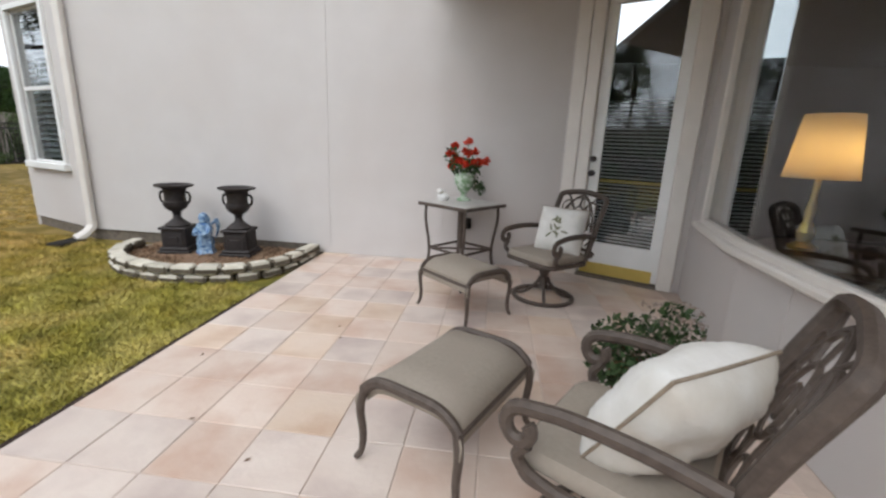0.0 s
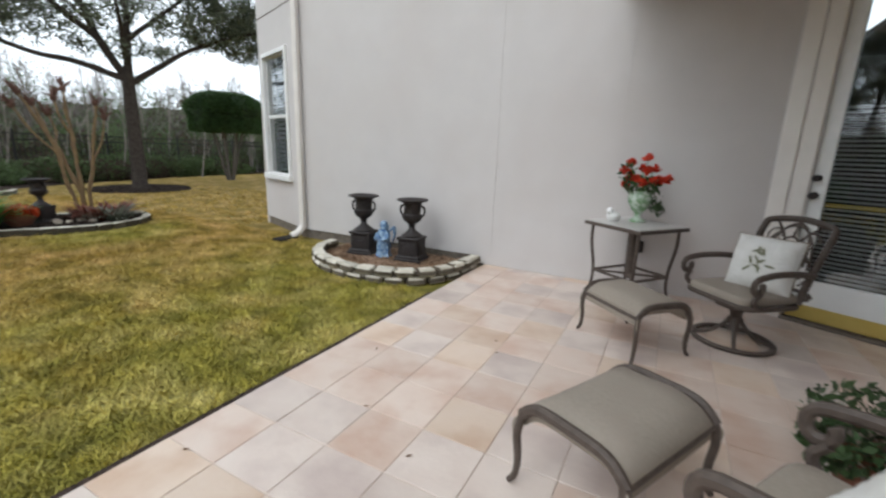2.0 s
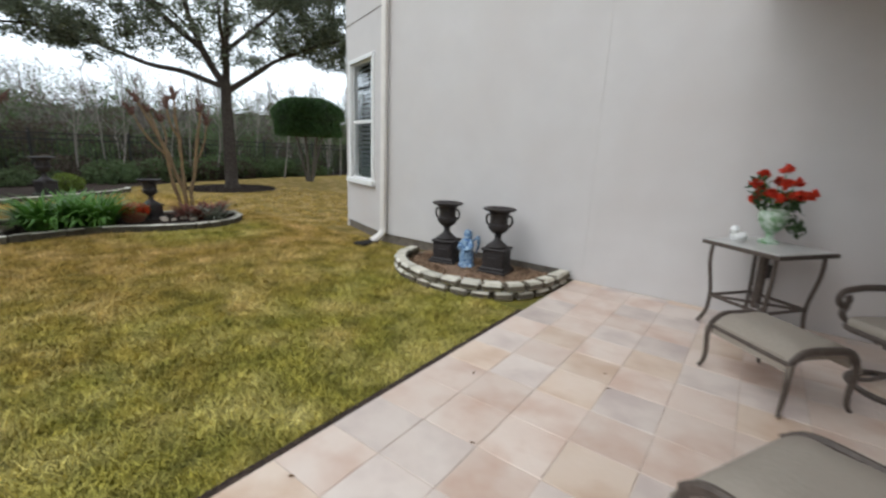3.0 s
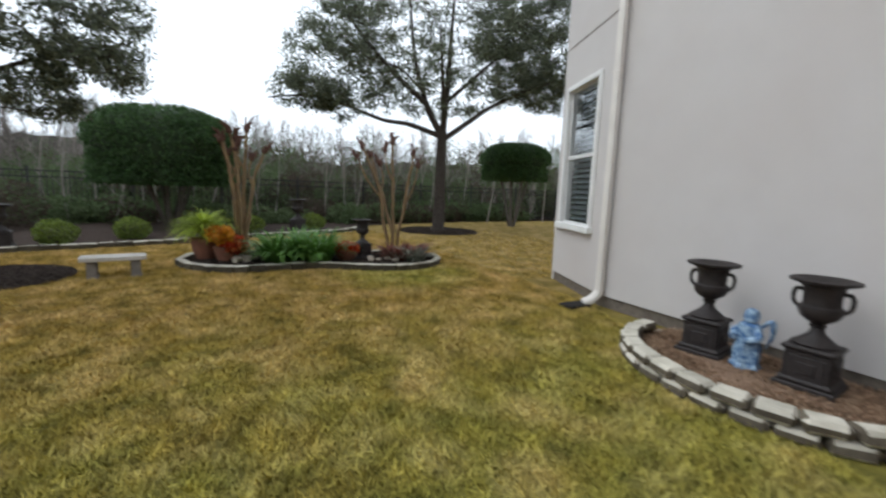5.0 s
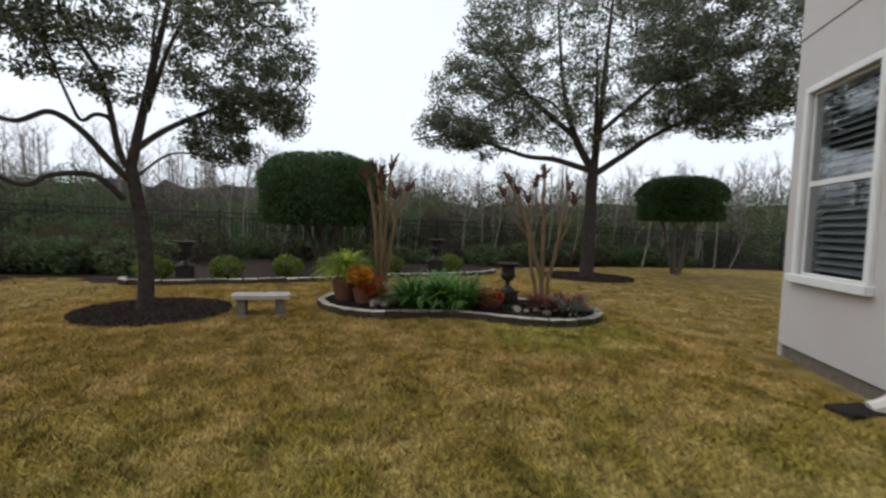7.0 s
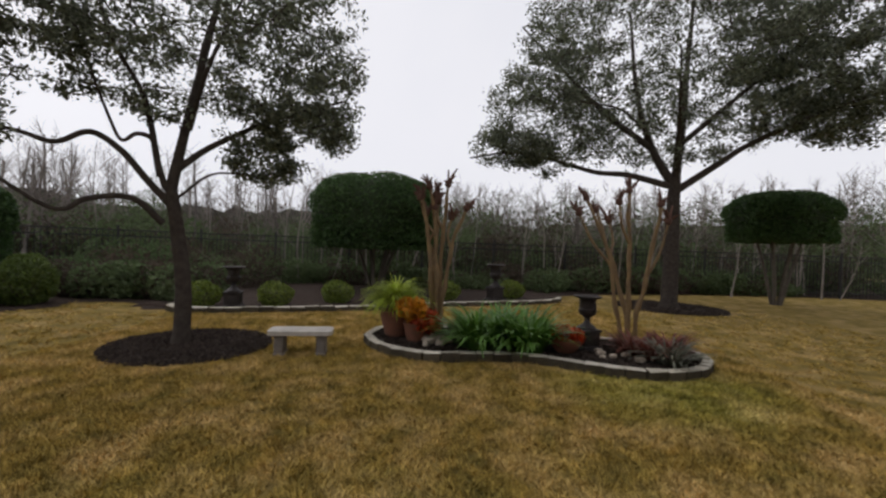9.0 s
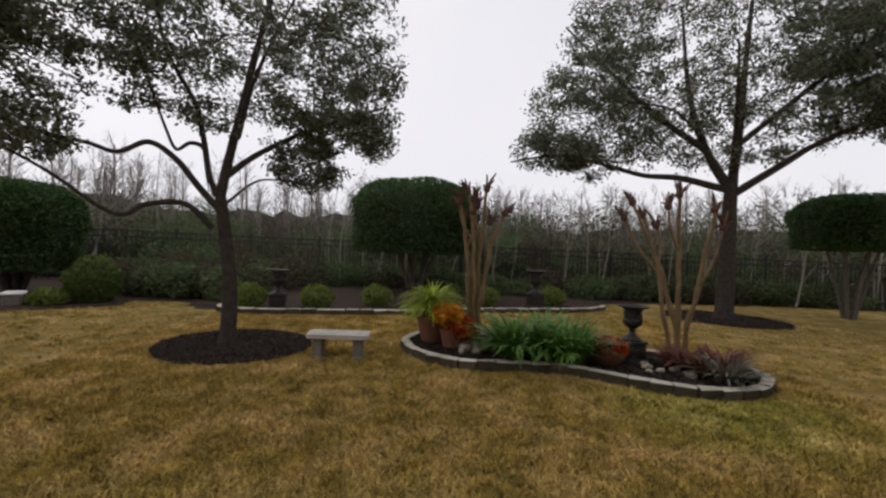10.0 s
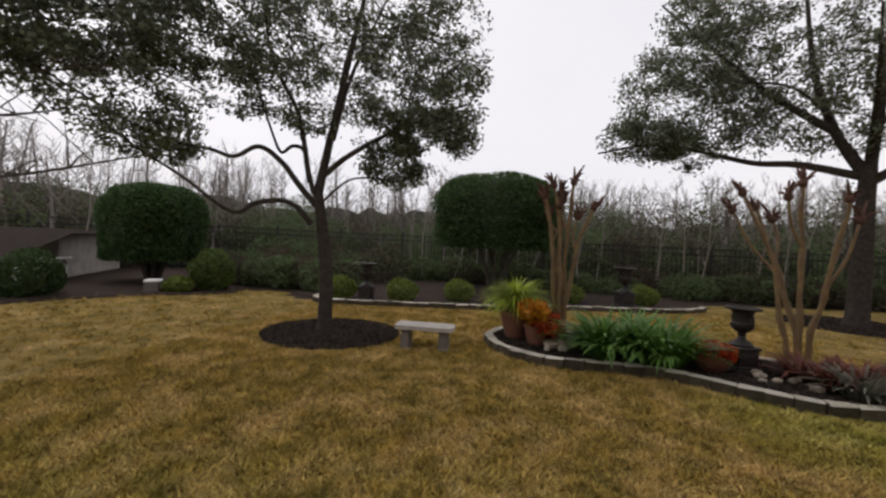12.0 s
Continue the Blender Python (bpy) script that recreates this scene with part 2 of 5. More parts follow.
        return self.add(vs, fs)

    def moved(self, m):
        self.v = [tuple(m @ Vector(p)) for p in self.v]
        return self

    def mesh(self, name, material, smooth=35):
        me = bpy.data.meshes.new(name)
        me.from_pydata(self.v, [], self.f)
        if smooth:
            me.polygons.foreach_set("use_smooth", [True] * len(me.polygons))
            me.set_sharp_from_angle(angle=radians(smooth))
        me.materials.append(material)
        me.update()
        return me


def thing(name, label, category, at=None, group="", kind=""):
    """An Empty at a thing's base, to hold its parts."""
    ob = tagged(new(name), label, category, group, kind)
    if at is not None:
        ob.matrix_basis = at
    return ob


def part(name, geo, material, parent, label="", smooth=35):
    ob = new(name, geo.mesh(name, material, smooth))
    ob.parent = parent
    return tagged(ob, label) if label else ob


def solid(name, geo, material, label, category, at=None, group="", kind="", smooth=35):
    """A thing that is one mesh."""
    ob = tagged(new(name, geo.mesh(name, material, smooth)), label, category, group, kind)
    if at is not None:
        ob.matrix_basis = at
    return ob


def curve(pts, n=8):
    """A smooth line through the points."""
    p = [Vector(q) for q in pts]
    p = [p[0] * 2 - p[1]] + p + [p[-1] * 2 - p[-2]]
    out = []
    for i in range(1, len(p) - 2):
        for k in range(n):
            t = k / n
            a, b, c, d = p[i - 1], p[i], p[i + 1], p[i + 2]
            out.append(0.5 * ((2 * b) + (c - a) * t + (2 * a - 5 * b + 4 * c - d) * t * t + (3 * b - a - 3 * c + d) * t ** 3))
    out.append(p[-2])
    return out


LAWN_Z = -0.05
rng = np.random.default_rng(7)


def wall_pieces(name, p, q, z0, z1, thick, holes, material, label):
    """A wall from p to q with rectangular holes (u0, u1, v0, v1); its outer face lies to the right of p-q."""
    p, q = Vector((*p, 0)), Vector((*q, 0))
    d = q - p
    length = d.length
    ang = math.atan2(d.y, d.x)
    us = sorted({0, length, *[h[0] for h in holes], *[h[1] for h in holes]})
    g = Geo()
    vs = sorted({z0, z1, *[h[2] for h in holes], *[h[3] for h in holes]})
    for i in range(len(us) - 1):
        for j in range(len(vs) - 1):
            cu, cv = (us[i] + us[i + 1]) / 2, (vs[j] + vs[j + 1]) / 2
            if any(h[0] < cu < h[1] and h[2] < cv < h[3] for h in holes):
                continue
            g.box((cu, thick / 2, cv), (us[i + 1] - us[i], thick, vs[j + 1] - vs[j]))
    # weld the pieces and drop the faces between them
    ix, back = {}, []
    for c in g.v:
        back.append(ix.setdefault(tuple(round(k, 4) for k in c), len(ix)))
    faces = [tuple(back[k] for k in f) for f in g.f]
    times = collections.Counter(frozenset(f) for f in faces)
    g.v, g.f = list(ix), [f for f in faces if times[frozenset(f)] == 1]
    ob = solid(name, g, material, label, "wall", pose(p.x, p.y, 0, 0, 0, math.degrees(ang)), kind="structure", smooth=0)
    return ob


def leaf_mesh(name, c, size, material, aspect=0.5, droop=0.0, spread=0.35, bend=0.25):
    """Many small leaves at the places c: each a four-cornered blade, folded and turned its own way."""
    c = np.asarray(c, dtype=np.float32)
    n = len(c)
    d = rng.normal(size=(n, 3))
    d[:, 2] -= droop
    d /= np.linalg.norm(d, axis=1, keepdims=True)
    s = np.cross(d, rng.normal(size=(n, 3)))
    s /= np.linalg.norm(s, axis=1, keepdims=True) + 1e-9
    u = np.cross(d, s)
    k = size * (1 + spread * rng.uniform(-1, 1, size=(n, 1)))
    w = k * aspect
    v = np.empty((n, 4, 3), dtype=np.float32)
    v[:, 0] = c - d * k * 0.5
    v[:, 1] = c + s * w * 0.5 + u * w * bend
    v[:, 2] = c + d * k * 0.5
    v[:, 3] = c - s * w * 0.5 + u * w * bend
    return quads(name, v.reshape(-1, 3), n, material)


def quads(name, v, n, material, corners=4):
    me = bpy.data.meshes.new(name)
    me.vertices.add(len(v))
    me.vertices.foreach_set("co", np.ascontiguousarray(v, dtype=np.float32).ravel())
    me.loops.add(n * corners)
    me.loops.foreach_set("vertex_index", np.arange(n * corners, dtype=np.int32))
    me.polygons.add(n)
    me.polygons.foreach_set("loop_start", np.arange(0, n * corners, corners, dtype=np.int32))
    me.materials.append(material)
    me.update(calc_edges=True)
    return me


def blob_points(n, centre, radius, shell=0.5):
    """n points in an ellipsoid, denser towards its skin."""
    d = rng.normal(size=(n, 3))
    d /= np.linalg.norm(d, axis=1, keepdims=True)
    r = rng.uniform(0, 1, size=(n, 1)) ** (1 / (3 + 6 * shell))
    return np.asarray(centre) + d * r * np.asarray(radius)


# ---- setting: ground, patio, house ----
g = Geo()
g.add([(-300, -300, LAWN_Z), (300, -300, LAWN_Z), (300, 300, LAWN_Z), (-300, 300, LAWN_Z)], [(0, 1, 2, 3)])
solid("ground", g, LAWN, "dormant yellow-green mown lawn", "lawn", kind="structure", smooth=0)

g = Geo().box((1.945, -4.5, -0.078), (3.83, 9.0, 0.148))
patio = solid("floor", g, SLAB, "patio of square sandstone-coloured tiles beside the lawn", "patio", kind="structure", smooth=0)

# mulch-coloured strip added to stand for the shadow line where lawn meets patio
solid("soil_edge", Geo().box((-0.008, -5.0, LAWN_Z), (0.07, 7.6, 0.04)), MULCH, "dark strip for the shadow gap between lawn and patio", "soil", kind="structure", smooth=0)

wall_pieces("wall_north", (-2.99, 0), (2.66, 0), 0.025, 5.6, 0.2, [(0, 2.97, 0.0, 0.09)], STUCCO, "pale pinkish-beige stucco house wall")
wall_pieces("foundation_north", (-2.99, 0.025), (-0.02, 0.025), -0.1, 0.09, 0.16, [], FOUND, "dark foundation strip under the stucco")
wall_pieces("foundation_patio", (-0.02, 0.022), (2.66, 0.022), -0.004, 0.025, 0.16, [], FOUND, "thin dark joint between wall and tiles")
# panel joints in the stucco
for x in (0.11, 1.42):
    ob = solid("wall_joint", Geo().box((x, -0.002, 1.9), (0.012, 0.004, 3.6)), STUCCO, "thin vertical stucco panel joint", "joint", kind="structure", smooth=0)

BAY_P, BAY_Q = (-4.45, 0.56), (-2.99, 0.0)
BAY = pose(*BAY_P, 0, 0, 0, math.degrees(math.atan2(-0.56, 1.46)))
WIN = (0.26, 1.17, 0.86, 2.68)
wall_pieces("wall_bay", BAY_P, BAY_Q, 0.09, 5.6, 0.2, [WIN], STUCCO, "stucco bay wall with a shuttered window")
wall_pieces("foundation_bay", (-4.44, 0.585), (-2.99, 0.025), -0.1, 0.09, 0.16, [], FOUND, "dark foundation strip under the bay")
wall_pieces("wall_bay_side", (-5.2, 2.4), BAY_P, -0.1, 5.6, 0.2, [], STUCCO, "stucco side wall of the bay")
solid("wall_joint", Geo().box((0.78, -0.002, 3.3), (1.56, 0.006, 0.014)), FOUND, "horizontal stucco joint above the window", "joint", BAY, kind="structure", smooth=0)

DOOR_P, DOOR_Q = (2.66, 0.0), (3.78, -0.56)
DOORM = pose(*DOOR_P, 0, 0, 0, math.degrees(math.atan2(-0.56, 1.12)))
wall_pieces("wall_door", DOOR_P, DOOR_Q, 0, 5.6, 0.18, [(0.27, 1.08, -0.1, 2.84)], STUCCO, "angled stucco wall with the patio door")
P0, P1, P2, P3 = (3.78, -0.56), (3.47, -1.95), (3.38, -3.2), (3.38, -9.0)
L01, L12 = math.dist(P0, P1), math.dist(P1, P2)
SILL, HEAD = 0.76, 2.5
wall_pieces("wall_east_1", P0, P1, 0, 5.6, 0.16, [(0.46, L01, SILL, HEAD)], STUCCO, "stucco wall under the breakfast-room window")
wall_pieces("wall_east_2", P1, P2, 0, 5.6, 0.16, [(0, L12, SILL, HEAD)], STUCCO, "stucco wall under the breakfast-room window")
wall_pieces("wall_east_3", P2, P3, 0, 5.6, 0.16, [], STUCCO, "plain stucco house wall")
solid("wall_joint", Geo().box((0.55, -0.002, 0.37), (0.008, 0.004, 0.74)), STUCCO, "thin vertical stucco panel joint", "joint",
      pose(*P1, 0, 0, 0, math.degrees(math.atan2(P2[1] - P1[1], P2[0] - P1[0]))), kind="structure", smooth=0)

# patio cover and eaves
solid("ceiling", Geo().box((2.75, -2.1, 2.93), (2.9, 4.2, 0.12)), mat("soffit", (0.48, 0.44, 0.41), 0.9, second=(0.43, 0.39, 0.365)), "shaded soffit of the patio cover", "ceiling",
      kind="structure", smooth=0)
g = Geo().prism([(-5.2, 0.2), (-3.0, -0.35), (3.0, -0.35), (3.0, -9), (9, -9), (9, 9), (-5.2, 9)], 5.6, 5.75)
solid("roof", g, mat("roof_shingle", (0.10, 0.09, 0.085), 0.95, bump=0.5), "dark shingled house roof", "roof", kind="structure", smooth=0)

# room behind the east windows, its dimness painted as near-black surfaces
solid("floor_interior", Geo().box((6.2, -1.5, -0.05), (5.2, 9.5, 0.08)), DARK, "floor of the room inside, dimness put in its colour", "floor", kind="structure", smooth=0)
solid("ceiling_interior", Geo().box((6.2, -1.5, 2.75), (5.2, 9.5, 0.08)), DARK, "ceiling of the room inside, dimness put in its colour", "ceiling", kind="structure", smooth=0)
solid("wall_interior_1", Geo().box((8.7, -1.5, 1.35), (0.1, 9.5, 2.72)), DARK, "wall of the room inside, dimness put in its colour", "wall", kind="structure", smooth=0)
solid("wall_interior_2", Geo().box((6.2, -6.2, 1.35), (5.2, 0.1, 2.72)), DARK, "wall of the room inside, dimness put in its colour", "wall", kind="structure", smooth=0)
solid("wall_interior_3", Geo().box((5.9, 3.2, 1.35), (5.7, 0.1, 2.72)), DARK, "wall of the room inside, dimness put in its colour", "wall", kind="structure", smooth=0)
solid("wall_interior_4", Geo().box((3.0, 1.75, 1.35), (0.1, 2.9, 2.72)), DARK, "wall of the room inside, dimness put in its colour", "wall", kind="structure", smooth=0)


def window_bay():
    w = thing("window_1", "white-framed sash window with closed plantation shutters", "window", BAY, kind="structure")
    u0, u1, v0, v1 = WIN
    t = 0.065
    fr = Geo()
    for c, s in ((((u0 + u1) / 2, -0.012, v1 + t / 2), (u1 - u0 + 2 * t, 0.05, t)),
                 ((u0 - t / 2, -0.012, (v0 + v1) / 2), (t, 0.05, v1 - v0)),
                 ((u1 + t / 2, -0.012, (v0 + v1) / 2), (t, 0.05, v1 - v0))):
        fr.box(c, s, b=0.006)
    part("window_frame", fr, WHITE, w)
    part("window_sill", Geo().box(((u0 + u1) / 2, -0.03, v0 - t / 2 - 0.01), (u1 - u0 + 2 * t + 0.06, 0.09, t + 0.02), b=0.008), WHITE, w)
    mid = v0 + (v1 - v0) * 0.5
    sash = Geo()
    s = 0.024
    for a, b in ((v0, mid), (mid, v1)):
        sash.box(((u0 + u1) / 2, 0.035, a + s / 2), (u1 - u0, 0.03, s), b=0.003)
        sash.box(((u0 + u1) / 2, 0.035, b - s / 2), (u1 - u0, 0.03, s), b=0.003)
        for u in (u0 + s / 2, u1 - s / 2):
            sash.box((u, 0.035, (a + b) / 2), (s, 0.03, b - a - 2 * s), b=0.003)
    sashes = part("sash", sash, WHITE, w)
    for a, b in ((v0, mid), (mid, v1)):
        p = part("pane", Geo().box(((u0 + u1) / 2, 0.04, (a + b) / 2), (u1 - u0 - 2 * s, 0.006, b - a - 2 * s)), GLASS, sashes, smooth=0)
        p.visible_shadow = False
    sl = Geo()
    m = Euler((radians(38), 0, 0)).to_matrix()
    sl.box(((u0 + u1) / 2, 0.1, 0), (u1 - u0 - 0.10, 0.088, 0.010), m, b=0.003)
    base = sl.mesh("slat", mat("shutter_slat", (0.22, 0.235, 0.26), 0.5, second=(0.18, 0.195, 0.22)))
    z = v0 + 0.08
    while z < v1 - 0.05:
        o = new("slat", base)
        o.parent = w
        o.location = (0, 0.02, z)
        z += 0.072
    # near-black sheet added for the shade behind the slats
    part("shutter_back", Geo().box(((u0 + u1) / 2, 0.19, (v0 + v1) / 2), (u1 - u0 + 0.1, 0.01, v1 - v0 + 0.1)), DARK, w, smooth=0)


window_bay()


def downspout():
    d = thing("downspout", "beige rectangular metal downspout at the wall corner", "downspout", pose(-2.93, -0.055, 0))
    part("pipe", Geo().box((0, 0, 2.86), (0.085, 0.07, 5.4), b=0.008), TRIM, d)
    elbow = Geo().tube(curve([(0, 0, 0.2), (0, -0.01, 0.13), (-0.03, -0.08, 0.05), (-0.07, -0.17, 0.0)], 5), 0.055, 8, 0.8)
    part("elbow", elbow, TRIM, d)
    for z in (0.9, 2.6):
        part("strap", Geo().box((0, 0.0, z), (0.1, 0.078, 0.025), b=0.003), TRIM, d)
    solid("splash_block", Geo().box((-3.02, -0.32, -0.03), (0.2, 0.34, 0.06), b=0.012), DARK, "dark plastic splash block under the downspout", "splash block")


downspout()


def patio_door():
    d = thing("door_1", "white full-light patio door with raised mini blinds, closed", "door", DOORM, kind="structure")
    h = 2.72
    u0, u1 = 0.285, 1.055
    fr = Geo()
    for u, w in ((0.225, 0.12), (1.125, 0.14)):
        fr.box((u, -0.02, h / 2 + 0.03), (w, 0.06, h + 0.06), b=0.01)
    fr.box((0.68, -0.02, h + 0.10), (1.03, 0.06, 0.08), b=0.01)
    part("door_frame", fr, TRIM, d)
    part("pilaster", Geo().box((0.085, -0.012, h / 2 + 0.05), (0.13, 0.03, h + 0.1), b=0.008), TRIM, d)
    st = 0.10
    leaf = Geo()
    zb = 0.37
    leaf.box(((u0 + u1) / 2, 0.03, zb / 2 + 0.02), (u1 - u0, 0.045, zb - 0.04), b=0.004)
    leaf.box(((u0 + u1) / 2, 0.03, h - 0.05), (u1 - u0, 0.045, 0.12), b=0.004)
    for u in (u0 + st / 2, u1 - st / 2):
        leaf.box((u, 0.03, (zb + h - 0.11) / 2), (st, 0.045, h - 0.11 - zb), b=0.004)
    slab = part("door_leaf", leaf, WHITE, d)
    p = part("pane", Geo().box(((u0 + u1) / 2, 0.03, (zb + h - 0.11) / 2), (u1 - u0 - 2 * st, 0.008, h - 0.11 - zb)), GLASS, slab, smooth=0)
    p.visible_shadow = False
    part("kick_plate", Geo().box(((u0 + u1) / 2 - 0.02, 0.003, 0.095), (u1 - u0 - 0.07, 0.008, 0.12), b=0.002), YELLOW_BRASS, slab, "yellowed brass kick plate")
    part("threshold", Geo().box((0.67, 0.0, 0.012), (0.79, 0.12, 0.024), b=0.006), FOUND, d)
    for z, r in ((1.07, 0.028), (1.21, 0.026)):
        k = Geo().lathe([(r, 0), (r, 0.012), (r * 0.45, 0.02), (r * 0.45, 0.04), (r * 1.05, 0.05), (r * 1.05, 0.07), (r * 0.6, 0.08)], 14)
        k.moved(pose(u0 + 0.035, 0.008, z, 90))
        part("door_handle" if z < 1.15 else "deadbolt", k, IRON, slab)
    slat = Geo().box(((u0 + u1) / 2, 0.075, 0), (u1 - u0 - 2 * st + 0.02, 0.024, 0.0025), Euler((radians(30), 0, 0)).to_matrix()).mesh("slat", SLAT, 0)
    z = zb + 0.02
    while z < 1.78:
        o = new("slat", slat)
        o.parent = d
        o.location = (0, 0, z)
        z += 0.036
    rail = Geo().box(((u0 + u1) / 2, 0.075, 1.0), (u1 - u0 - 2 * st, 0.02, 0.03), b=0.004)
    part("blind_rail", rail, YELLOW_BRASS, d)


patio_door()


def east_window(name, p, q, a, b):
    ang = math.degrees(math.atan2(q[1] - p[1], q[0] - p[0]))
    w = thing(name, "large fixed breakfast-room window with a dim interior", "window", pose(*p, 0, 0, 0, ang), kind="structure")
    fr = Geo()
    mid = (a + b) / 2
    fr.box((mid, 0.0, SILL + 0.02), (b - a, 0.06, 0.04), b=0.005)
    fr.box((mid, 0.0, HEAD - 0.02), (b - a, 0.06, 0.04), b=0.005)
    part("window_frame", fr, TRIM, w)
    if a > 0:
        part("window_jamb", Geo().box((a + 0.02, 0.0, (SILL + HEAD) / 2), (0.04, 0.06, HEAD - SILL - 0.08), b=0.005), TRIM, w)
    part("window_sill", Geo().box((mid - 0.02, -0.035, SILL - 0.02), (b - a + 0.06, 0.09, 0.045), b=0.01), TRIM, w)
    pn = part("pane", Geo().box((mid, 0.02, (SILL + HEAD) / 2), (b - a, 0.008, HEAD - SILL - 0.08)), GLASS, w, smooth=0)
    pn.visible_shadow = False


east_window("window_2", P0, P1, 0.46, L01)
east_window("window_3", P1, P2, 0.0, L12)


# ---- garden: beds ----
def bed(name, label, loop, z_top, material):
    """A mulch mound inside the loop."""
    n = len(loop)
    cx, cy = sum(p[0] for p in loop) / n, sum(p[1] for p in loop) / n
    vs, fs = [], []
    rings = (1.0, 0.93, 0.7, 0.4)
    for k, s in enumerate(rings):
        for x, y in loop:
            px, py = cx + (x - cx) * s, cy + (y - cy) * s
            z = LAWN_Z - 0.02 if k == 0 else z_top + 0.03 * noise.noise((px * 4, py * 4, 0)) + 0.02 * (1 - s)
            vs.append((px, py, z))
    vs.append((cx, cy, z_top + 0.03))
    for k in range(len(rings) - 1):
        for i in range(n):
            j = (i + 1) % n
            fs.append((k * n + i, k * n + j, (k + 1) * n + j, (k + 1) * n + i))
    m = (len(rings) - 1) * n
    fs += [(m + i, m + (i + 1) % n, len(vs) - 1) for i in range(n)]
    return solid(name, Geo().add(vs, fs), material, label, "mulch", kind="structure")


def edging(name, label, line, courses, length=0.26, width=0.15, height=0.09, base=LAWN_Z, gap=0.008, face=None, chamfer=0.014):
    """A kerb of separate blocks laid along a line, each block a part."""
    e = thing(name, label, "garden edging")
    line = [Vector((*p, 0)) for p in line]
    cum = [0]
    for a, b in zip(line, line[1:]):
        cum.append(cum[-1] + (b - a).length)
    count = max(3, round(cum[-1] / length))
    step = cum[-1] / count
    meshes = []
    for k in range(4):
        gk = Geo().box((0, 0, height / 2), (step - gap, width, height - 0.004), b=chamfer)
        gk.v = [(x + random.uniform(-0.007, 0.007), y + random.uniform(-0.010, 0.010), z + random.uniform(-0.005, 0.005)) for x, y, z in gk.v]
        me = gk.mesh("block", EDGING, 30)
        me.materials.append(face or SOILED_SHADED)
        # upward faces stay pale as if lit, the rest get the shade-darkened colour
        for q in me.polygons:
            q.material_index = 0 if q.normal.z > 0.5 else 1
        meshes.append(me)

    def where(s):
        s = max(0, min(cum[-1] - 1e-6, s))
        i = max(j for j in range(len(cum) - 1) if cum[j] <= s)
        t = (s - cum[i]) / (cum[i + 1] - cum[i])
        return line[i].lerp(line[i + 1], t)

    for c in range(courses):
        for k in range(count):
            s = (k + 0.5 + (0.5 if c % 2 else 0)) * step
            if s > cum[-1]:
                continue
            a, b = where(s - step / 2), where(s + step / 2)
            d = b - a
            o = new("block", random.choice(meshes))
            o.parent = e
            mid = (a + b) / 2
            o.matrix_basis = pose(mid.x, mid.y, base + c * height, random.uniform(-1.5, 1.5), random.uniform(-1, 1), math.degrees(math.atan2(d.y, d.x)) + random.uniform(-3, 3))
    return e


def plan(pts, n=6):
    return [(p.x, p.y) for p in curve([(x, y, 0) for x, y in pts], n)]


NEAR = plan([(-1.95, -0.30), (-1.97, -0.55), (-1.80, -0.90), (-1.42, -1.15), (-0.97, -1.23), (-0.53, -1.15), (-0.21, -0.92), (-0.08, -0.56), (-0.06, -0.12)])
bed("mulch_bed_near", "brown shredded mulch in the bed by the wall", NEAR[:-1] + [(-0.07, -0.03), (-1.9, -0.03)], 0.01, STRAW)
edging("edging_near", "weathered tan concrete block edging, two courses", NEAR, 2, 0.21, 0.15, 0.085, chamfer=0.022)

ISLE = plan([(-7.0, -4.62), (-6.55, -4.44), (-6.25, -4.13), (-6.11, -3.72), (-6.19, -3.15), (-6.13, -2.6), (-5.88, -2.13), (-5.68, -1.68), (-5.66, -1.27), (-5.82, -0.88),
             (-6.2, -0.58), (-6.6, -0.55), (-7.0, -0.9), (-7.25, -1.7), (-7.5, -2.8), (-7.72, -3.9), (-7.55, -4.45), (-7.0, -4.62)])
bed("mulch_bed_island", "dark brown mulch in the island bed", ISLE[:-1], 0.02, MULCH)
edging("edging_island", "curved pale concrete block edging round the island bed", ISLE, 1, 0.20, 0.12, 0.115, gap=0.002, face=DAMP_SHADED, chamfer=0.008)

FAR = plan([(-9.15, -8.45), (-8.80, -8.28), (-8.82, -7.5), (-9.18, -6.3), (-9.6, -5.1), (-10.5, -3.4), (-11.1, -1.85), (-11.7, -0.8), (-12.3, -0.45)])
bed("mulch_bed_far", "dark mulch bed in front of the fence", FAR + [(-13.6, -1.2), (-13.9, -4.5), (-12.6, -7.4), (-10.6, -9.4), (-9.2, -9.4)], 0.0, MULCH)
edging("edging_far", "pale concrete block edging of the far bed", FAR, 1, 0.26, 0.13, 0.11, gap=0.004, face=DAMP_SHADED)


def ring(name, centre, radius, label):
    pts = []
    for k in range(40):
        a = 2 * math.pi * k / 40
        r = radius * (1 + 0.08 * noise.noise((math.cos(a) * 1.5, math.sin(a) * 1.5, centre[0])))
        pts.append((centre[0] + r * math.cos(a), centre[1] + r * math.sin(a)))
    return bed(name, label, pts, LAWN_Z + 0.012, MULCH)


ring("mulch_ring_oak", (-6.5, -6.65), 0.92, "dark mulch ring round the oak trunk")
ring("mulch_ring_far_oak", (-11.6, 2.05), 1.3, "dark mulch ring round the big oak")


CHIP = leaf_mat("bark_chip", (0.045, 0.034, 0.028), (0.085, 0.066, 0.056), 0.6, 0.95, 9)
CHIP_TAN = leaf_mat("straw_chip", (0.42, 0.29, 0.19), (0.27, 0.175, 0.115), 0.5, 0.95, 9)


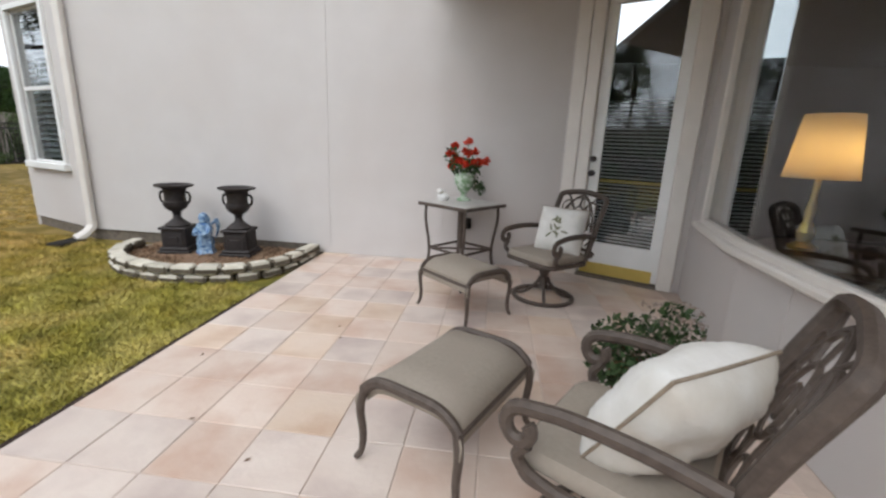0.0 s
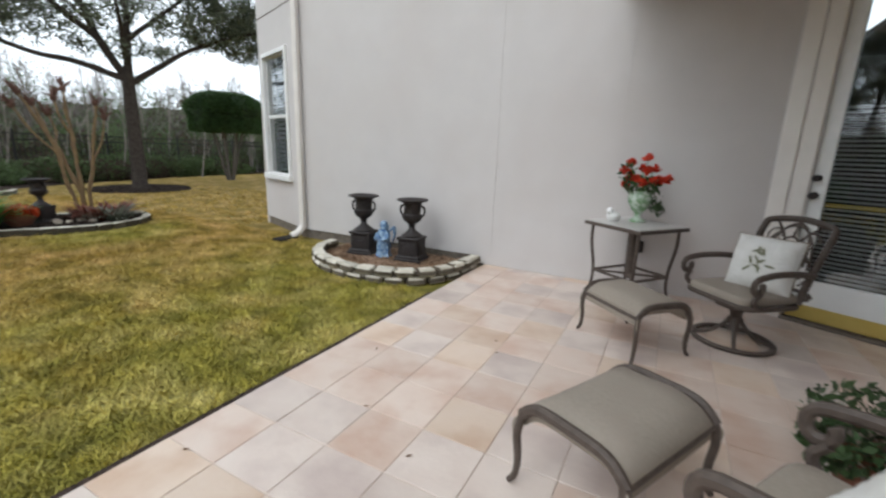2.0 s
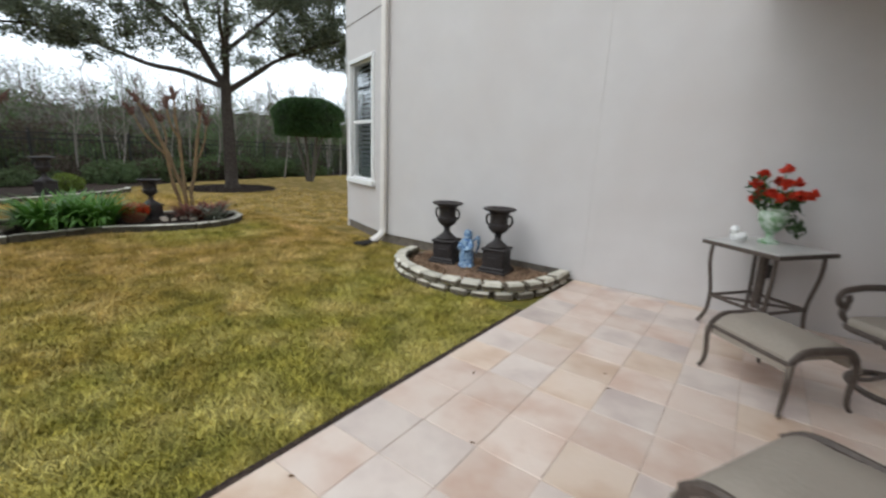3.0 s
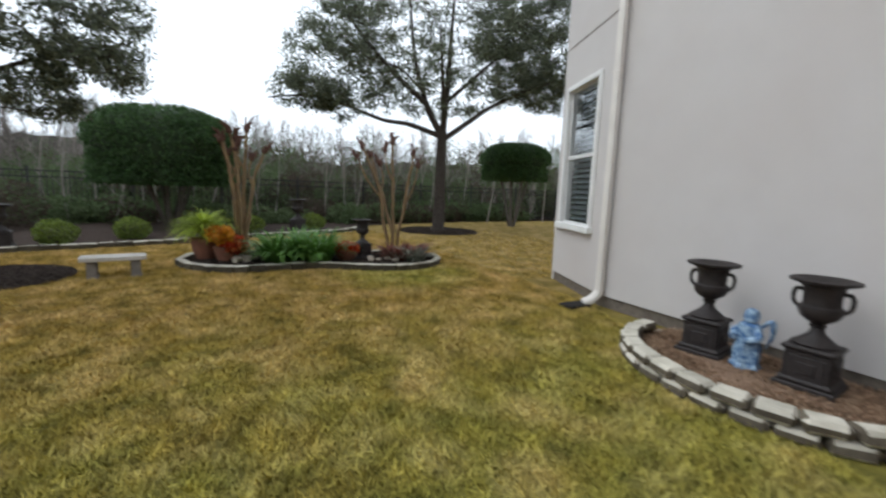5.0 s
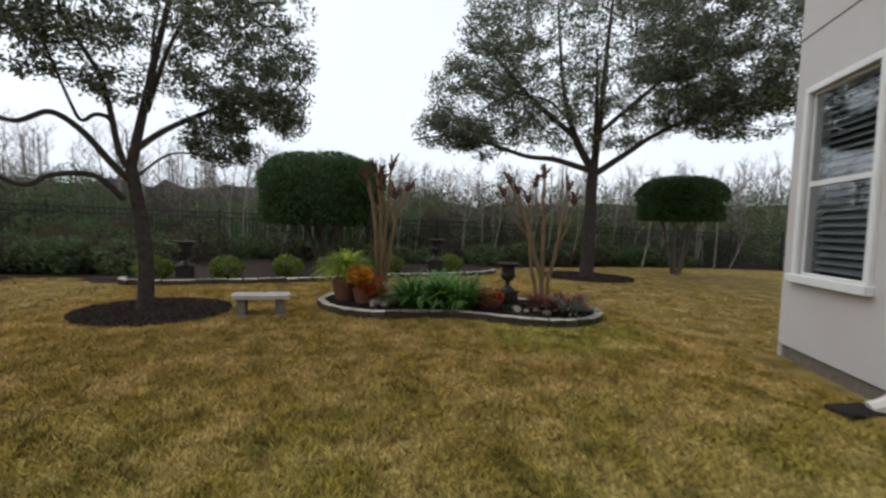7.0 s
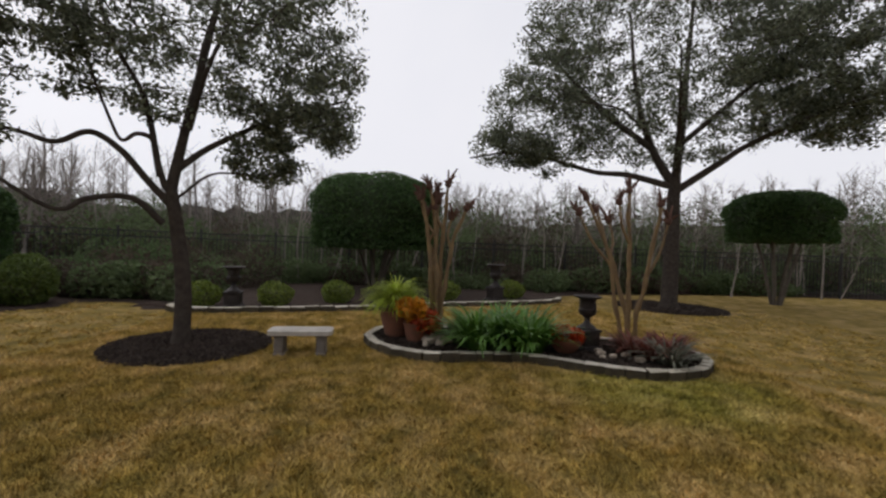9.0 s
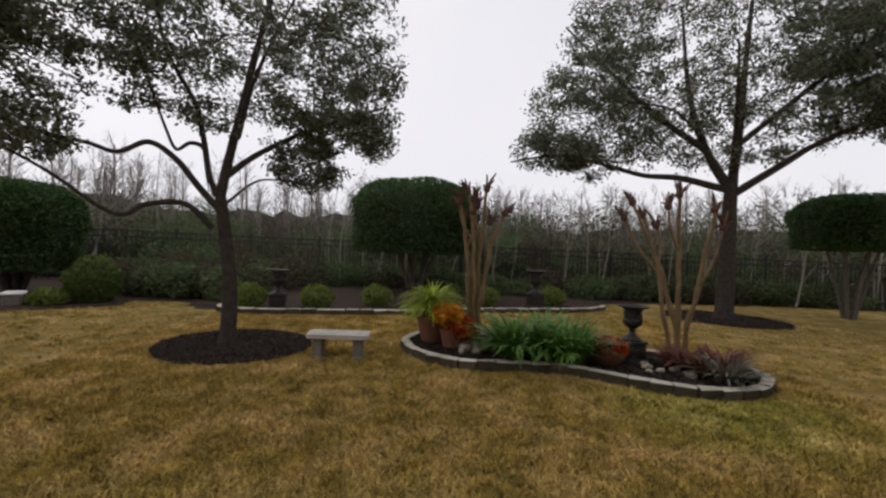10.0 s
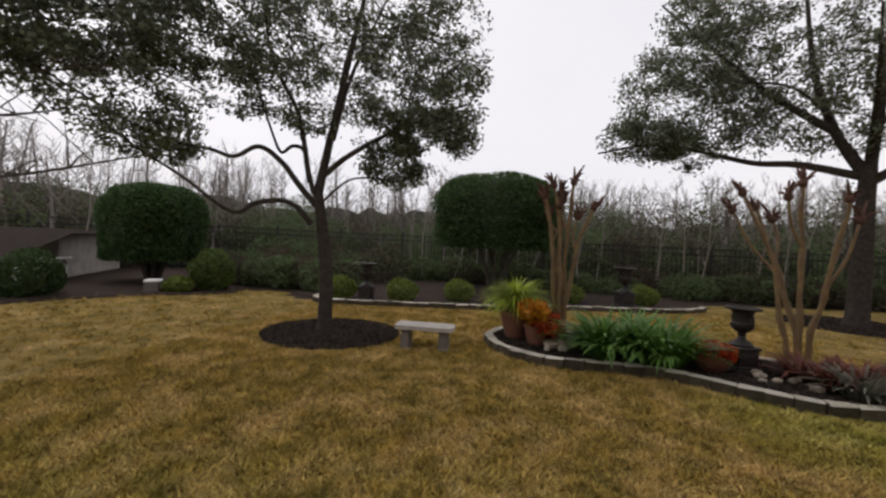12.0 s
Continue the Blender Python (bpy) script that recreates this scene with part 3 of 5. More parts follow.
def chips(name, loop, n, z, material, label, size=0.05):
    """Loose mulch strewn inside a loop."""
    lp = np.array(loop)
    x = rng.uniform(lp[:, 0].min(), lp[:, 0].max(), n * 2)
    y = rng.uniform(lp[:, 1].min(), lp[:, 1].max(), n * 2)
    inside = np.zeros(len(x), bool)
    j = len(lp) - 1
    for i in range(len(lp)):
        inside ^= ((lp[i, 1] > y) != (lp[j, 1] > y)) & (x < (lp[j, 0] - lp[i, 0]) * (y - lp[i, 1]) / (lp[j, 1] - lp[i, 1] + 1e-9) + lp[i, 0])
        j = i
    c = np.stack([x[inside], y[inside], z + rng.uniform(0.0, 0.02, inside.sum())], 1)
    tagged(new(name, leaf_mesh(name, c, size, material, 0.3)), label, "mulch", kind="stuff")


def circle(cx, cy, r):
    return [(cx + r * math.cos(2 * math.pi * k / 24), cy + r * math.sin(2 * math.pi * k / 24)) for k in range(24)]


chips("mulch_chips", NEAR[:-1] + [(-0.1, -0.06), (-1.85, -0.06)], 5200, 0.015, CHIP_TAN, "tan shredded bark pieces in the near bed", 0.045)
chips("mulch_chips", ISLE[:-1], 9000, 0.03, CHIP, "dark bark chips in the island bed")
chips("mulch_chips", circle(-6.5, -6.65, 0.9), 6000, LAWN_Z + 0.02, CHIP, "dark bark chips round the oak")
chips("mulch_chips", circle(-11.6, 2.05, 1.25), 4000, LAWN_Z + 0.02, CHIP, "dark bark chips round the big oak", 0.07)


# ---- trees ----
def oak(name, label, at, trunk, limbs, blobs, clusters, leaves, sigma, leaf, trunk_r, gaps):
    t = thing(name, label, "tree", pose(*at))
    wood = Geo()
    nodes = []
    tp = curve(trunk, 5)
    rr = [trunk_r * (1.35 if k == 0 else 1) * (1 - 0.35 * k / len(tp)) for k in range(len(tp))]
    wood.tube(tp, rr, 12)
    part("trunk", wood, BARK, t)
    for r0, pts in limbs:
        lp = curve(pts, 6)
        g2 = Geo().tube(lp, [max(0.012, r0 * (1 - 0.8 * k / len(lp)) * (0.72 if trunk_r > 0.15 else 0.9)) for k in range(len(lp))], 8)
        part("limb", g2, BARK, t)
        nodes += lp[2:]
    cs = np.concatenate([blob_points(int(clusters * w), c, r, 0.3) for w, c, r in blobs])
    keep = [noise.noise((p[0] * gaps, p[1] * gaps, p[2] * gaps * 1.5)) > -0.14 for p in cs]
    cs = cs[np.array(keep)]
    twigs = Geo()
    nodes_np = np.array([tuple(p) for p in nodes])
    order = np.argsort([np.min(np.linalg.norm(nodes_np - c, axis=1)) for c in cs])
    nds = list(nodes_np)
    roots = [None] * len(cs)
    for i in order:
        c = cs[i]
        arr = np.array(nds)
        dist = np.linalg.norm(arr - c, axis=1) + 0.6 * np.maximum(0, arr[:, 2] - c[2])
        p = arr[int(np.argmin(dist))]
        mid = (p + c) / 2 + rng.normal(size=3) * 0.08 * np.linalg.norm(c - p)
        ln = np.linalg.norm(c - p)
        r0 = min(0.03, 0.006 + 0.010 * ln)
        twigs.tube([p, mid, c], [r0, r0 * 0.7, r0 * 0.4], 4)
        roots[i] = p
        nds.append(mid)
        nds.append(c)
    tagged(part("twig_mass", twigs, BARK, t, smooth=0), kind="stuff")
    # leaves in sprays along the last stretch of each twig
    per = max(1, leaves // len(cs))
    ends, starts = np.repeat(cs, per, axis=0), np.repeat(np.array(roots), per, axis=0)
    run = ends - starts
    span = np.linalg.norm(run, axis=1, keepdims=True) + 1e-6
    along = rng.uniform(-0.55, 0.22, size=(len(ends), 1)) * np.minimum(span, 5 * sigma) / span
    pts = ends + run * along + np.clip(rng.normal(size=ends.shape), -1.7, 1.7) * np.array((sigma, sigma, sigma * 0.6))
    crown = new("crown", leaf_mesh("crown", pts, leaf, OAK_LEAF, 0.5))
    crown.parent = t
    return t


# oak by the bench; places relative to its foot
oak("oak_tree", "live oak with crooked low limbs and small dark leaves", (-6.55, -6.8, LAWN_Z),
    [(0, 0, -0.05), (-0.01, 0.0, 0.7), (0.02, -0.08, 1.4), (0.05, -0.15, 1.88)],
    [(0.075, [(0.05, -0.15, 1.85), (0.0, -0.05, 2.5), (-0.1, 0.08, 3.4), (-0.22, 0.3, 4.7), (-0.3, 0.5, 5.8)]),
     (0.042, [(0.06, -0.2, 1.85), (0.11, -0.27, 2.15), (0.15, -0.32, 2.42), (0.25, -0.43, 2.46), (0.34, -0.53, 2.36), (0.42, -0.6, 2.55), (0.55, -0.75, 3.1), (0.7, -0.9, 3.7)]),
     (0.05, [(0.05, -0.17, 1.7), (0.18, -0.35, 1.95), (0.32, -0.54, 2.24), (0.5, -0.75, 2.40), (0.67, -0.97, 2.24), (0.86, -1.16, 2.29), (1.2, -1.5, 2.35), (1.6, -1.9, 2.6), (2.1, -2.2, 2.9)]),
     (0.045, [(0.06, -0.22, 1.45), (0.25, -0.45, 1.72), (0.5, -0.75, 1.68), (0.61, -0.9, 1.55), (0.75, -1.05, 1.6), (1.07, -1.36, 1.93), (1.4, -1.66, 2.2), (1.7, -1.9, 2.5)]),
     (0.045, [(0.1, -0.25, 2.0), (0.2, -0.4, 2.9), (0.4, -0.7, 3.6), (0.5, -0.8, 4.6)]),
     (0.05, [(0.03, -0.1, 2.1), (-0.1, 0.2, 2.4), (-0.3, 0.7, 2.75), (-0.45, 1.2, 3.0), (-0.6, 1.7, 3.2)]),
     (0.04, [(-0.02, 0.0, 2.6), (0.3, 0.4, 3.3), (0.4, 0.9, 4.2)]),
     (0.04, [(-0.05, 0.05, 3.0), (-0.6, -0.2, 3.8), (-1.2, -0.4, 4.6)]),
     (0.022, [(0.02, -0.1, 1.75), (-0.08, 0.2, 2.05), (-0.2, 0.45, 2.12), (-0.4, 0.75, 2.1)])],
    [(0.55, (-0.1, 0.1, 4.3), (1.7, 1.9, 1.7)), (0.14, (-0.45, 1.1, 3.4), (0.95, 0.95, 1.0)), (0.15, (1.5, -1.9, 3.1), (1.1, 1.0, 0.75)), (0.1, (0.7, -1.0, 3.7), (1.0, 0.9, 0.9)), (0.28, (2.0, -2.4, 3.8), (1.35, 1.3, 0.85)),
     (0.04, (-0.4, 0.75, 2.35), (0.5, 0.5, 0.3)), (0.05, (1.3, -1.6, 2.35), (0.7, 0.7, 0.25)), (0.12, (0.6, -1.2, 5.2), (1.6, 1.8, 1.3)), (0.32, (1.7, -2.1, 4.7), (1.5, 1.4, 1.0)), (0.08, (-0.5, 1.3, 2.75), (0.6, 0.6, 0.4))],
    1750, 84000, 0.085, 0.06, 0.1, 1.5)

oak("oak_tree", "large spreading live oak in a mulch ring", (-11.6, 2.05, LAWN_Z),
    [(0, 0, -0.05), (0.0, 0.02, 1.2), (0.0, 0.02, 2.4), (0.02, 0.03, 3.2)],
    [(0.17, [(0.0, 0.0, 3.0), (-0.23, -0.46, 4.0), (-0.4, -0.8, 5.4), (-0.5, -1.0, 7.5)]),
     (0.16, [(0.0, 0.05, 3.1), (0.05, 0.15, 4.6), (0.1, 0.2, 6.3), (0.2, 0.3, 8.6)]),
     (0.12, [(0.0, -0.1, 3.0), (-0.4, -0.95, 3.3), (-0.7, -1.7, 3.4), (-1.1, -2.66, 3.75), (-1.3, -3.8, 3.95), (-1.5, -4.9, 3.8)]),
     (0.12, [(-0.2, -0.4, 3.9), (-0.6, -1.5, 4.9), (-1.0, -2.6, 6.2), (-1.3, -3.6, 7.4)]),
     (0.13, [(0.0, 0.1, 2.9), (0.5, 0.8, 3.5), (0.8, 1.3, 3.9), (1.55, 2.2, 4.4), (2.3, 3.3, 4.8)]),
     (0.1, [(0.05, 0.1, 4.0), (0.6, 1.3, 5.2), (1.2, 2.6, 6.5)]),
     (0.1, [(0.1, 0.0, 3.4), (1.2, -0.6, 4.4), (2.2, -1.2, 5.3)]),
     (0.09, [(0.0, 0.1, 3.6), (-1.2, 0.8, 4.6), (-2.4, 1.8, 5.6)]),
     (0.06, [(-0.2, -0.5, 4.2), (0.6, -1.6, 4.6), (1.0, -2.7, 4.6)])],
    [(0.6, (-0.1, 0.0, 6.6), (3.5, 3.9, 3.1)), (0.18, (-1.0, -2.9, 5.0), (1.6, 1.75, 1.7)), (0.12, (1.3, 2.6, 5.2), (1.6, 2.0, 1.3)), (0.1, (0.3, 0.2, 9.0), (2.6, 2.8, 1.6)),
     (0.05, (-1.1, -3.7, 4.0), (0.9, 1.1, 0.5)), (0.42, (1.0, 3.4, 6.8), (2.2, 2.6, 2.4)), (0.06, (1.6, 3.2, 4.4), (1.2, 1.5, 0.6))],
    2500, 120000, 0.13, 0.085, 0.2, 1.5)


def topiary(name, label, at, rx, rz, z_mid, leaves=16000):
    t = thing(name, label, "tree", pose(*at))
    for k in range(7):
        a = 2 * math.pi * k / 7
        foot, top = Vector((0.1 * math.cos(a), 0.1 * math.sin(a), 0)), Vector((0.55 * rx * math.cos(a), 0.55 * rx * math.sin(a), z_mid))
        g2 = Geo().tube(curve([foot, foot.lerp(top, 0.45) + Vector((0, 0, 0.15)), top], 5), [0.05 - 0.002 * j for j in range(11)], 7)
        part("trunk", g2, BARK_PALE, t)
    d = rng.normal(size=(leaves, 3))
    d /= np.linalg.norm(d, axis=1, keepdims=True)
    e = 0.75
    sp = np.sign(d) * np.abs(d) ** e
    sp /= (np.abs(sp) ** (2 / e)).sum(axis=1, keepdims=True) ** (e / 2)
    low = sp[:, 2] < 0
    flat = np.hypot(sp[:, 0], sp[:, 1])[:, None] + 1e-6
    under = rng.uniform(0, 1, size=(leaves, 1)) < 0.3
    ring_r = np.where(under, np.sqrt(rng.uniform(0, 1, size=(leaves, 1))), 0.97 + 0.03 * flat)
    side_z = np.where(under[:, 0], -0.72, -0.72 * rng.uniform(0, 1, leaves) ** 0.8)
    sp[low, :2] = (sp[:, :2] / flat * ring_r)[low]
    sp[low, 2] = side_z[low]
    lump = np.array([1 + 0.05 * noise.noise(tuple(q * 2.2)) for q in sp])[:, None]
    pts = sp * lump * np.array((rx, rx, rz)) * rng.uniform(0.88, 1.0, size=(leaves, 1)) + np.array((0, 0, z_mid))
    c = new("crown", leaf_mesh("crown", pts, 0.075, TOPIARY_LEAF, 0.55))
    c.parent = t
    # solid filler whose near-black colour stands for the shade deep among the leaves
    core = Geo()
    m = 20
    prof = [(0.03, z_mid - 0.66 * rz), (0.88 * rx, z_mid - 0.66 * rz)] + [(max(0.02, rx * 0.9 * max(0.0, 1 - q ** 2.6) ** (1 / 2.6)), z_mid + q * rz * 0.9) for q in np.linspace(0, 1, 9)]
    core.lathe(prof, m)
    part("crown_core", core, TOPIARY_SHADE, t)


BARK_PALE = mat("pale_bark", (0.15, 0.13, 0.11), 0.95, second=(0.09, 0.075, 0.06), scale=10, bump=0.6)
TOPIARY_LEAF = leaf_mat("clipped_leaf", (0.04, 0.085, 0.025), (0.07, 0.125, 0.04), 0.4)
TOPIARY_SHADE = mat("clipped_inside_shade", (0.015, 0.028, 0.01), 1.0, second=(0.03, 0.045, 0.015), scale=9, bump=1.0)
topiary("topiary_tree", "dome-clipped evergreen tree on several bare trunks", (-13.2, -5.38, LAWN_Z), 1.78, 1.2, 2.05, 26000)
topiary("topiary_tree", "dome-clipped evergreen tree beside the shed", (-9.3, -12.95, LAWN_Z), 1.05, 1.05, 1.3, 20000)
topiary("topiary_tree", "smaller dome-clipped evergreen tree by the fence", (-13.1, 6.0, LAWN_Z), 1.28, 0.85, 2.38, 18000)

# ---- woods behind the fence ----
WOOD_LEAF = leaf_mat("thicket_leaf", (0.075, 0.122, 0.046), (0.135, 0.165, 0.082), 0.25, rough=0.9, patch=0.3)
BRUSH = leaf_mat("dry_brush", (0.11, 0.082, 0.06), (0.06, 0.047, 0.035), 0.25, rough=0.9, patch=0.3)
TWIG = mat("bare_twigs", (0.13, 0.105, 0.092), 0.95, second=(0.26, 0.23, 0.205), scale=2, island=0.4)


def woods():
    green, dry = [], []
    for k in range(520):
        a = random.uniform(-2.55, 2.35)
        far = random.random()
        r = 17.5 + 15 * far
        ang = math.pi + a * 0.62
        x, y = -2 + r * math.cos(ang), -2 + r * math.sin(ang)
        if x > -16.6 and y > -13:
            continue
        h = random.uniform(0.7, 2.2) + 1.9 * far + (random.uniform(0.2, 1.6) if y > -4 else 0.0)
        w = random.uniform(0.9, 1.7)
        n = 600
        q = blob_points(n, (x, y, h * 0.5), (w, w, h * 0.62), 0.4)
        (green if random.random() < (0.7 if y > -6 else 0.5) else dry).append(q)
    for k in range(150):
        y = random.uniform(-22, 17)
        x = -16.9 - random.uniform(0, 1.6) + max(0, -11.5 - y) * 0.82 + max(0, y - 13) * 0.7
        h = random.uniform(0.8, 2.0)
        (green if random.random() < 0.6 else dry).append(blob_points(600, (x, y, h * 0.45), (0.8, 0.9, h * 0.6), 0.4))
    # low brush between the lawn's edge and the fence
    for k in range(110):
        y = random.uniform(-13.5, 9)
        near = -14.1 if y > -8.6 else -11.3
        near = min(near, -14.6 - 0.22 * (y - 2)) if y > 1.5 else near
        x = random.uniform(-15.9, near - 0.3)
        h = random.uniform(0.35, 0.9) + (0.35 if y < -8.6 else 0.0)
        (green if random.random() < 0.55 else dry).append(blob_points(420, (x, y, h * 0.42), (0.6, 0.7, h * 0.6), 0.4))
    for k in range(60):
        y = random.uniform(-12.4, -8.7)
        x = random.uniform(-11.6, -9.95 - 0.35 * max(0, -10.5 - y))
        if math.hypot(x + 9.25, y + 12.95) < 1.5:
            continue
        h = random.uniform(0.3, 0.75)
        (green if random.random() < 0.6 else dry).append(blob_points(360, (x, y, h * 0.4), (0.5, 0.5, h * 0.6), 0.4))
    edge = plan([(-5.0, -12.9), (-6.8, -11.9), (-7.6, -11.35), (-8.75, -10.65), (-9.5, -10.3), (-9.65, -9.6), (-9.2, -9.05), (-8.9, -8.75), (-9.6, -7.6), (-11.2, -4.0),
                 (-12.4, -0.62), (-13.3, -0.1), (-14.0, 1.1), (-14.6, 2.7), (-15.3, 5.2), (-15.6, 7.2), (-15.7, 10.5), (-15.0, 14.5)], 4) + [(-70, 60), (-70, -70), (-5.5, -25)]
    g2 = Geo().add([(x, y, LAWN_Z + 0.012) for x, y in edge], [tuple(range(len(edge)))])
    solid("woodland_floor", g2, MULCH, "dark leaf litter under the woods", "leaf litter", kind="structure", smooth=0)
    for nm, pts, m, lab in (("thicket", green, WOOD_LEAF, "green-brown thicket of shrubs beyond the fence"), ("dry_brush", dry, BRUSH, "leafless grey-brown winter brush beyond the fence")):
        o = new(nm, leaf_mesh(nm, np.concatenate(pts), 0.115 if nm == "thicket" else 0.17, m, 0.55 if nm == "thicket" else 0.22))
        tagged(o, lab, "thicket", kind="stuff")
    g2 = Geo()
    for k in range(430):
        ang = math.pi + random.uniform(-1.55, 1.4)
        r = random.uniform(17, 31)
        x, y = -2 + r * math.cos(ang), -2 + r * math.sin(ang)
        if x > -16.6 and y > -13:
            continue
        h = random.uniform(2.4, 4.0) + (r - 17) * 0.17
        lean = random.uniform(-0.5, 0.5)
        top = Vector((x + lean, y + random.uniform(-0.5, 0.5), h))
        foot = Vector((x, y, LAWN_Z))
        pts = curve([foot, foot.lerp(top, 0.5) + Vector((random.uniform(-.2, .2), random.uniform(-.2, .2), 0)), top], 4)
        r0 = random.choice((0.025, 0.03, 0.04, 0.07))
        g2.tube(pts, [r0 * (1 - 0.75 * j / len(pts)) for j in range(len(pts))], 5)
        for b in range(24):
            s = random.uniform(0.35, 1.0)
            p = foot.lerp(top, s)
            a2 = random.uniform(0, 2 * math.pi)
            ln = random.uniform(0.4, 1.2) * (1.3 - s)
            q = p + Vector((math.cos(a2) * ln, math.sin(a2) * ln, ln * random.uniform(0.6, 1.5)))
            g2.tube([p, p.lerp(q, 0.5) + Vector((0, 0, -0.05)), q], [0.012, 0.009, 0.004], 3)
            for e in range(2):
                w = p.lerp(q, random.uniform(0.4, 0.9))
                z = w + Vector((random.uniform(-.3, .3), random.uniform(-.3, .3), random.uniform(0.1, .45)))
                g2.tube([w, z], [0.007, 0.003], 3)
    o = solid("bare_trees", g2, TWIG, "thin bare winter saplings in the woods", "trees", kind="stuff", smooth=0)
    # pale slender trunks at the wood's edge
    g2 = Geo()
    for k in range(46):
        y = random.uniform(-10.5, 10.0)
        x = random.uniform(-17.2, -15.9) if k % 3 else random.uniform(-15.6, -14.7)
        h = random.uniform(1.6, 3.6)
        foot = Vector((x, y, LAWN_Z))
        top = foot + Vector((random.uniform(-0.3, 0.3), random.uniform(-0.5, 0.5), h))
        bend = foot.lerp(top, 0.5) + Vector((0, random.uniform(-0.12, 0.12), 0))
        pts = curve([foot, bend, top], 5)
        r0 = random.uniform(0.018, 0.038)
        g2.tube(pts, [r0 * (1 - 0.7 * j / len(pts)) for j in range(len(pts))], 6)
        for b in range(7):
            p = pts[random.randrange(4, len(pts))]
            q = p + Vector((random.uniform(-.3, .3), random.uniform(-.5, .5), random.uniform(0.25, 0.8)))
            g2.tube([p, p.lerp(q, 0.5) + Vector((0, 0, -0.04)), q], [0.010, 0.007, 0.003], 4)
    solid("slender_trunks", g2, mat("pale_trunk", (0.30, 0.265, 0.23), 0.9, second=(0.19, 0.165, 0.14), scale=9, bump=0.4), "pale slender bare trunks at the wood's edge", "trees", kind="stuff")
    # distant tree line
    vs, fs = [], []
    n = 300
    for k in range(n + 1):
        a = math.pi + (k / n - 0.5) * 2 * math.pi
        x, y = 62 * math.cos(a), 62 * math.sin(a)
        h = 5.0 + 1.2 * noise.noise((k * 0.13, 0, 0)) + 0.9 * noise.noise((k * 0.9, 3, 0)) + 0.8 * noise.noise((k * 3.1, 7, 0))
        vs += [(x, y, -0.5), (x, y, h)]
    for k in range(n):
        fs.append((2 * k, 2 * k + 1, 2 * k + 3, 2 * k + 2))
    solid("backdrop", Geo().add(vs, fs), mat("far_woods", (0.05, 0.047, 0.04), 1.0, second=(0.09, 0.082, 0.075), scale=1.4), "hazy distant tree line", "tree line", kind="structure", smooth=0)


woods()


# ---- patio furniture ----
def spiral(c, r0, r1, a0, turns, n, axis_u, axis_w):
    """A scroll about c in the plane of axis_u and axis_w."""
    c, u, w = Vector(c), Vector(axis_u), Vector(axis_w)
    return [c + (u * math.cos(a0 + 2 * math.pi * turns * k / n) + w * math.sin(a0 + 2 * math.pi * turns * k / n)) * (r0 + (r1 - r0) * k / n) for k in range(n + 1)]


def pillow_geo(w, d, h, n=28, sides=(1, -1)):
    """A stuffed square cushion with pinched corners."""
    g2 = Geo()
    for side in sides:
        vs, fs = [], []
        for i in range(n + 1):
            for j in range(n + 1):
                a, b = -1 + 2 * i / n, -1 + 2 * j / n
                fat = max(0.0, (1 - abs(a) ** 3) * (1 - abs(b) ** 3)) ** 0.5
                pull = 1 - 0.05 * (a * a + b * b - 2 * (a * b) ** 2 * 0.8)
                x, y = a * w / 2 * pull, b * d / 2 * pull
                z = side * h / 2 * fat * (1 + 0.18 * noise.noise((x * 9, y * 9, side)))
                rim = max(abs(a), abs(b))
                z += side * 0.007 * min(1, 4 * (1 - rim)) * rim * math.sin(38 * (a if abs(b) > abs(a) else b) + 3 * noise.noise((x * 7, y * 7, 2)))
                vs.append((x, y, z))
        for i in range(n):
            for j in range(n):
                q = (i * (n + 1) + j, (i + 1) * (n + 1) + j, (i + 1) * (n + 1) + j + 1, i * (n + 1) + j + 1)
                fs.append(q if side > 0 else tuple(reversed(q)))
        g2.add(vs, fs)
    return g2


PILLOW_BACK = mat("pillow_back_linen", (0.60, 0.575, 0.53), 0.95, second=(0.50, 0.46, 0.40), scale=11, bump=0.25, bump_scale=60, spec=0.1)
PIPING = mat("pillow_cord", (0.20, 0.155, 0.11), 0.9, second=(0.30, 0.24, 0.18), scale=60)


def rounded(w, d, r, n=5):
    pts = []
    for cx, cy, a0 in ((w / 2 - r, d / 2 - r, 0), (-w / 2 + r, d / 2 - r, 90), (-w / 2 + r, -d / 2 + r, 180), (w / 2 - r, -d / 2 + r, 270)):
        for k in range(n + 1):
            a = radians(a0 + 90 * k / n)
            pts.append((cx + r * math.cos(a), cy + r * math.sin(a)))
    return pts


def cushion_slab(w, d, h, z):
    """A seat cushion with soft edges and a little crown."""
    prof = [(0.90, 0.0), (0.985, 0.25), (1.0, 0.5), (0.985, 0.78), (0.94, 0.95), (0.7, 1.06), (0.35, 1.12)]
    base = rounded(w, d, 0.07)
    vs, fs = [], []
    n = len(base)
    for s, t in prof:
        vs += [(x * s, y * s, z + h * t) for x, y in base]
    vs.append((0, 0, z + h * 1.14))
    for j in range(len(prof) - 1):
        for k in range(n):
            fs.append((j * n + k, j * n + (k + 1) % n, (j + 1) * n + (k + 1) % n, (j + 1) * n + k))
    m = (len(prof) - 1) * n
    fs += [(m + k, m + (k + 1) % n, len(vs) - 1) for k in range(n)]
    fs.append(tuple(reversed(range(n))))
    return Geo().add(vs, fs)


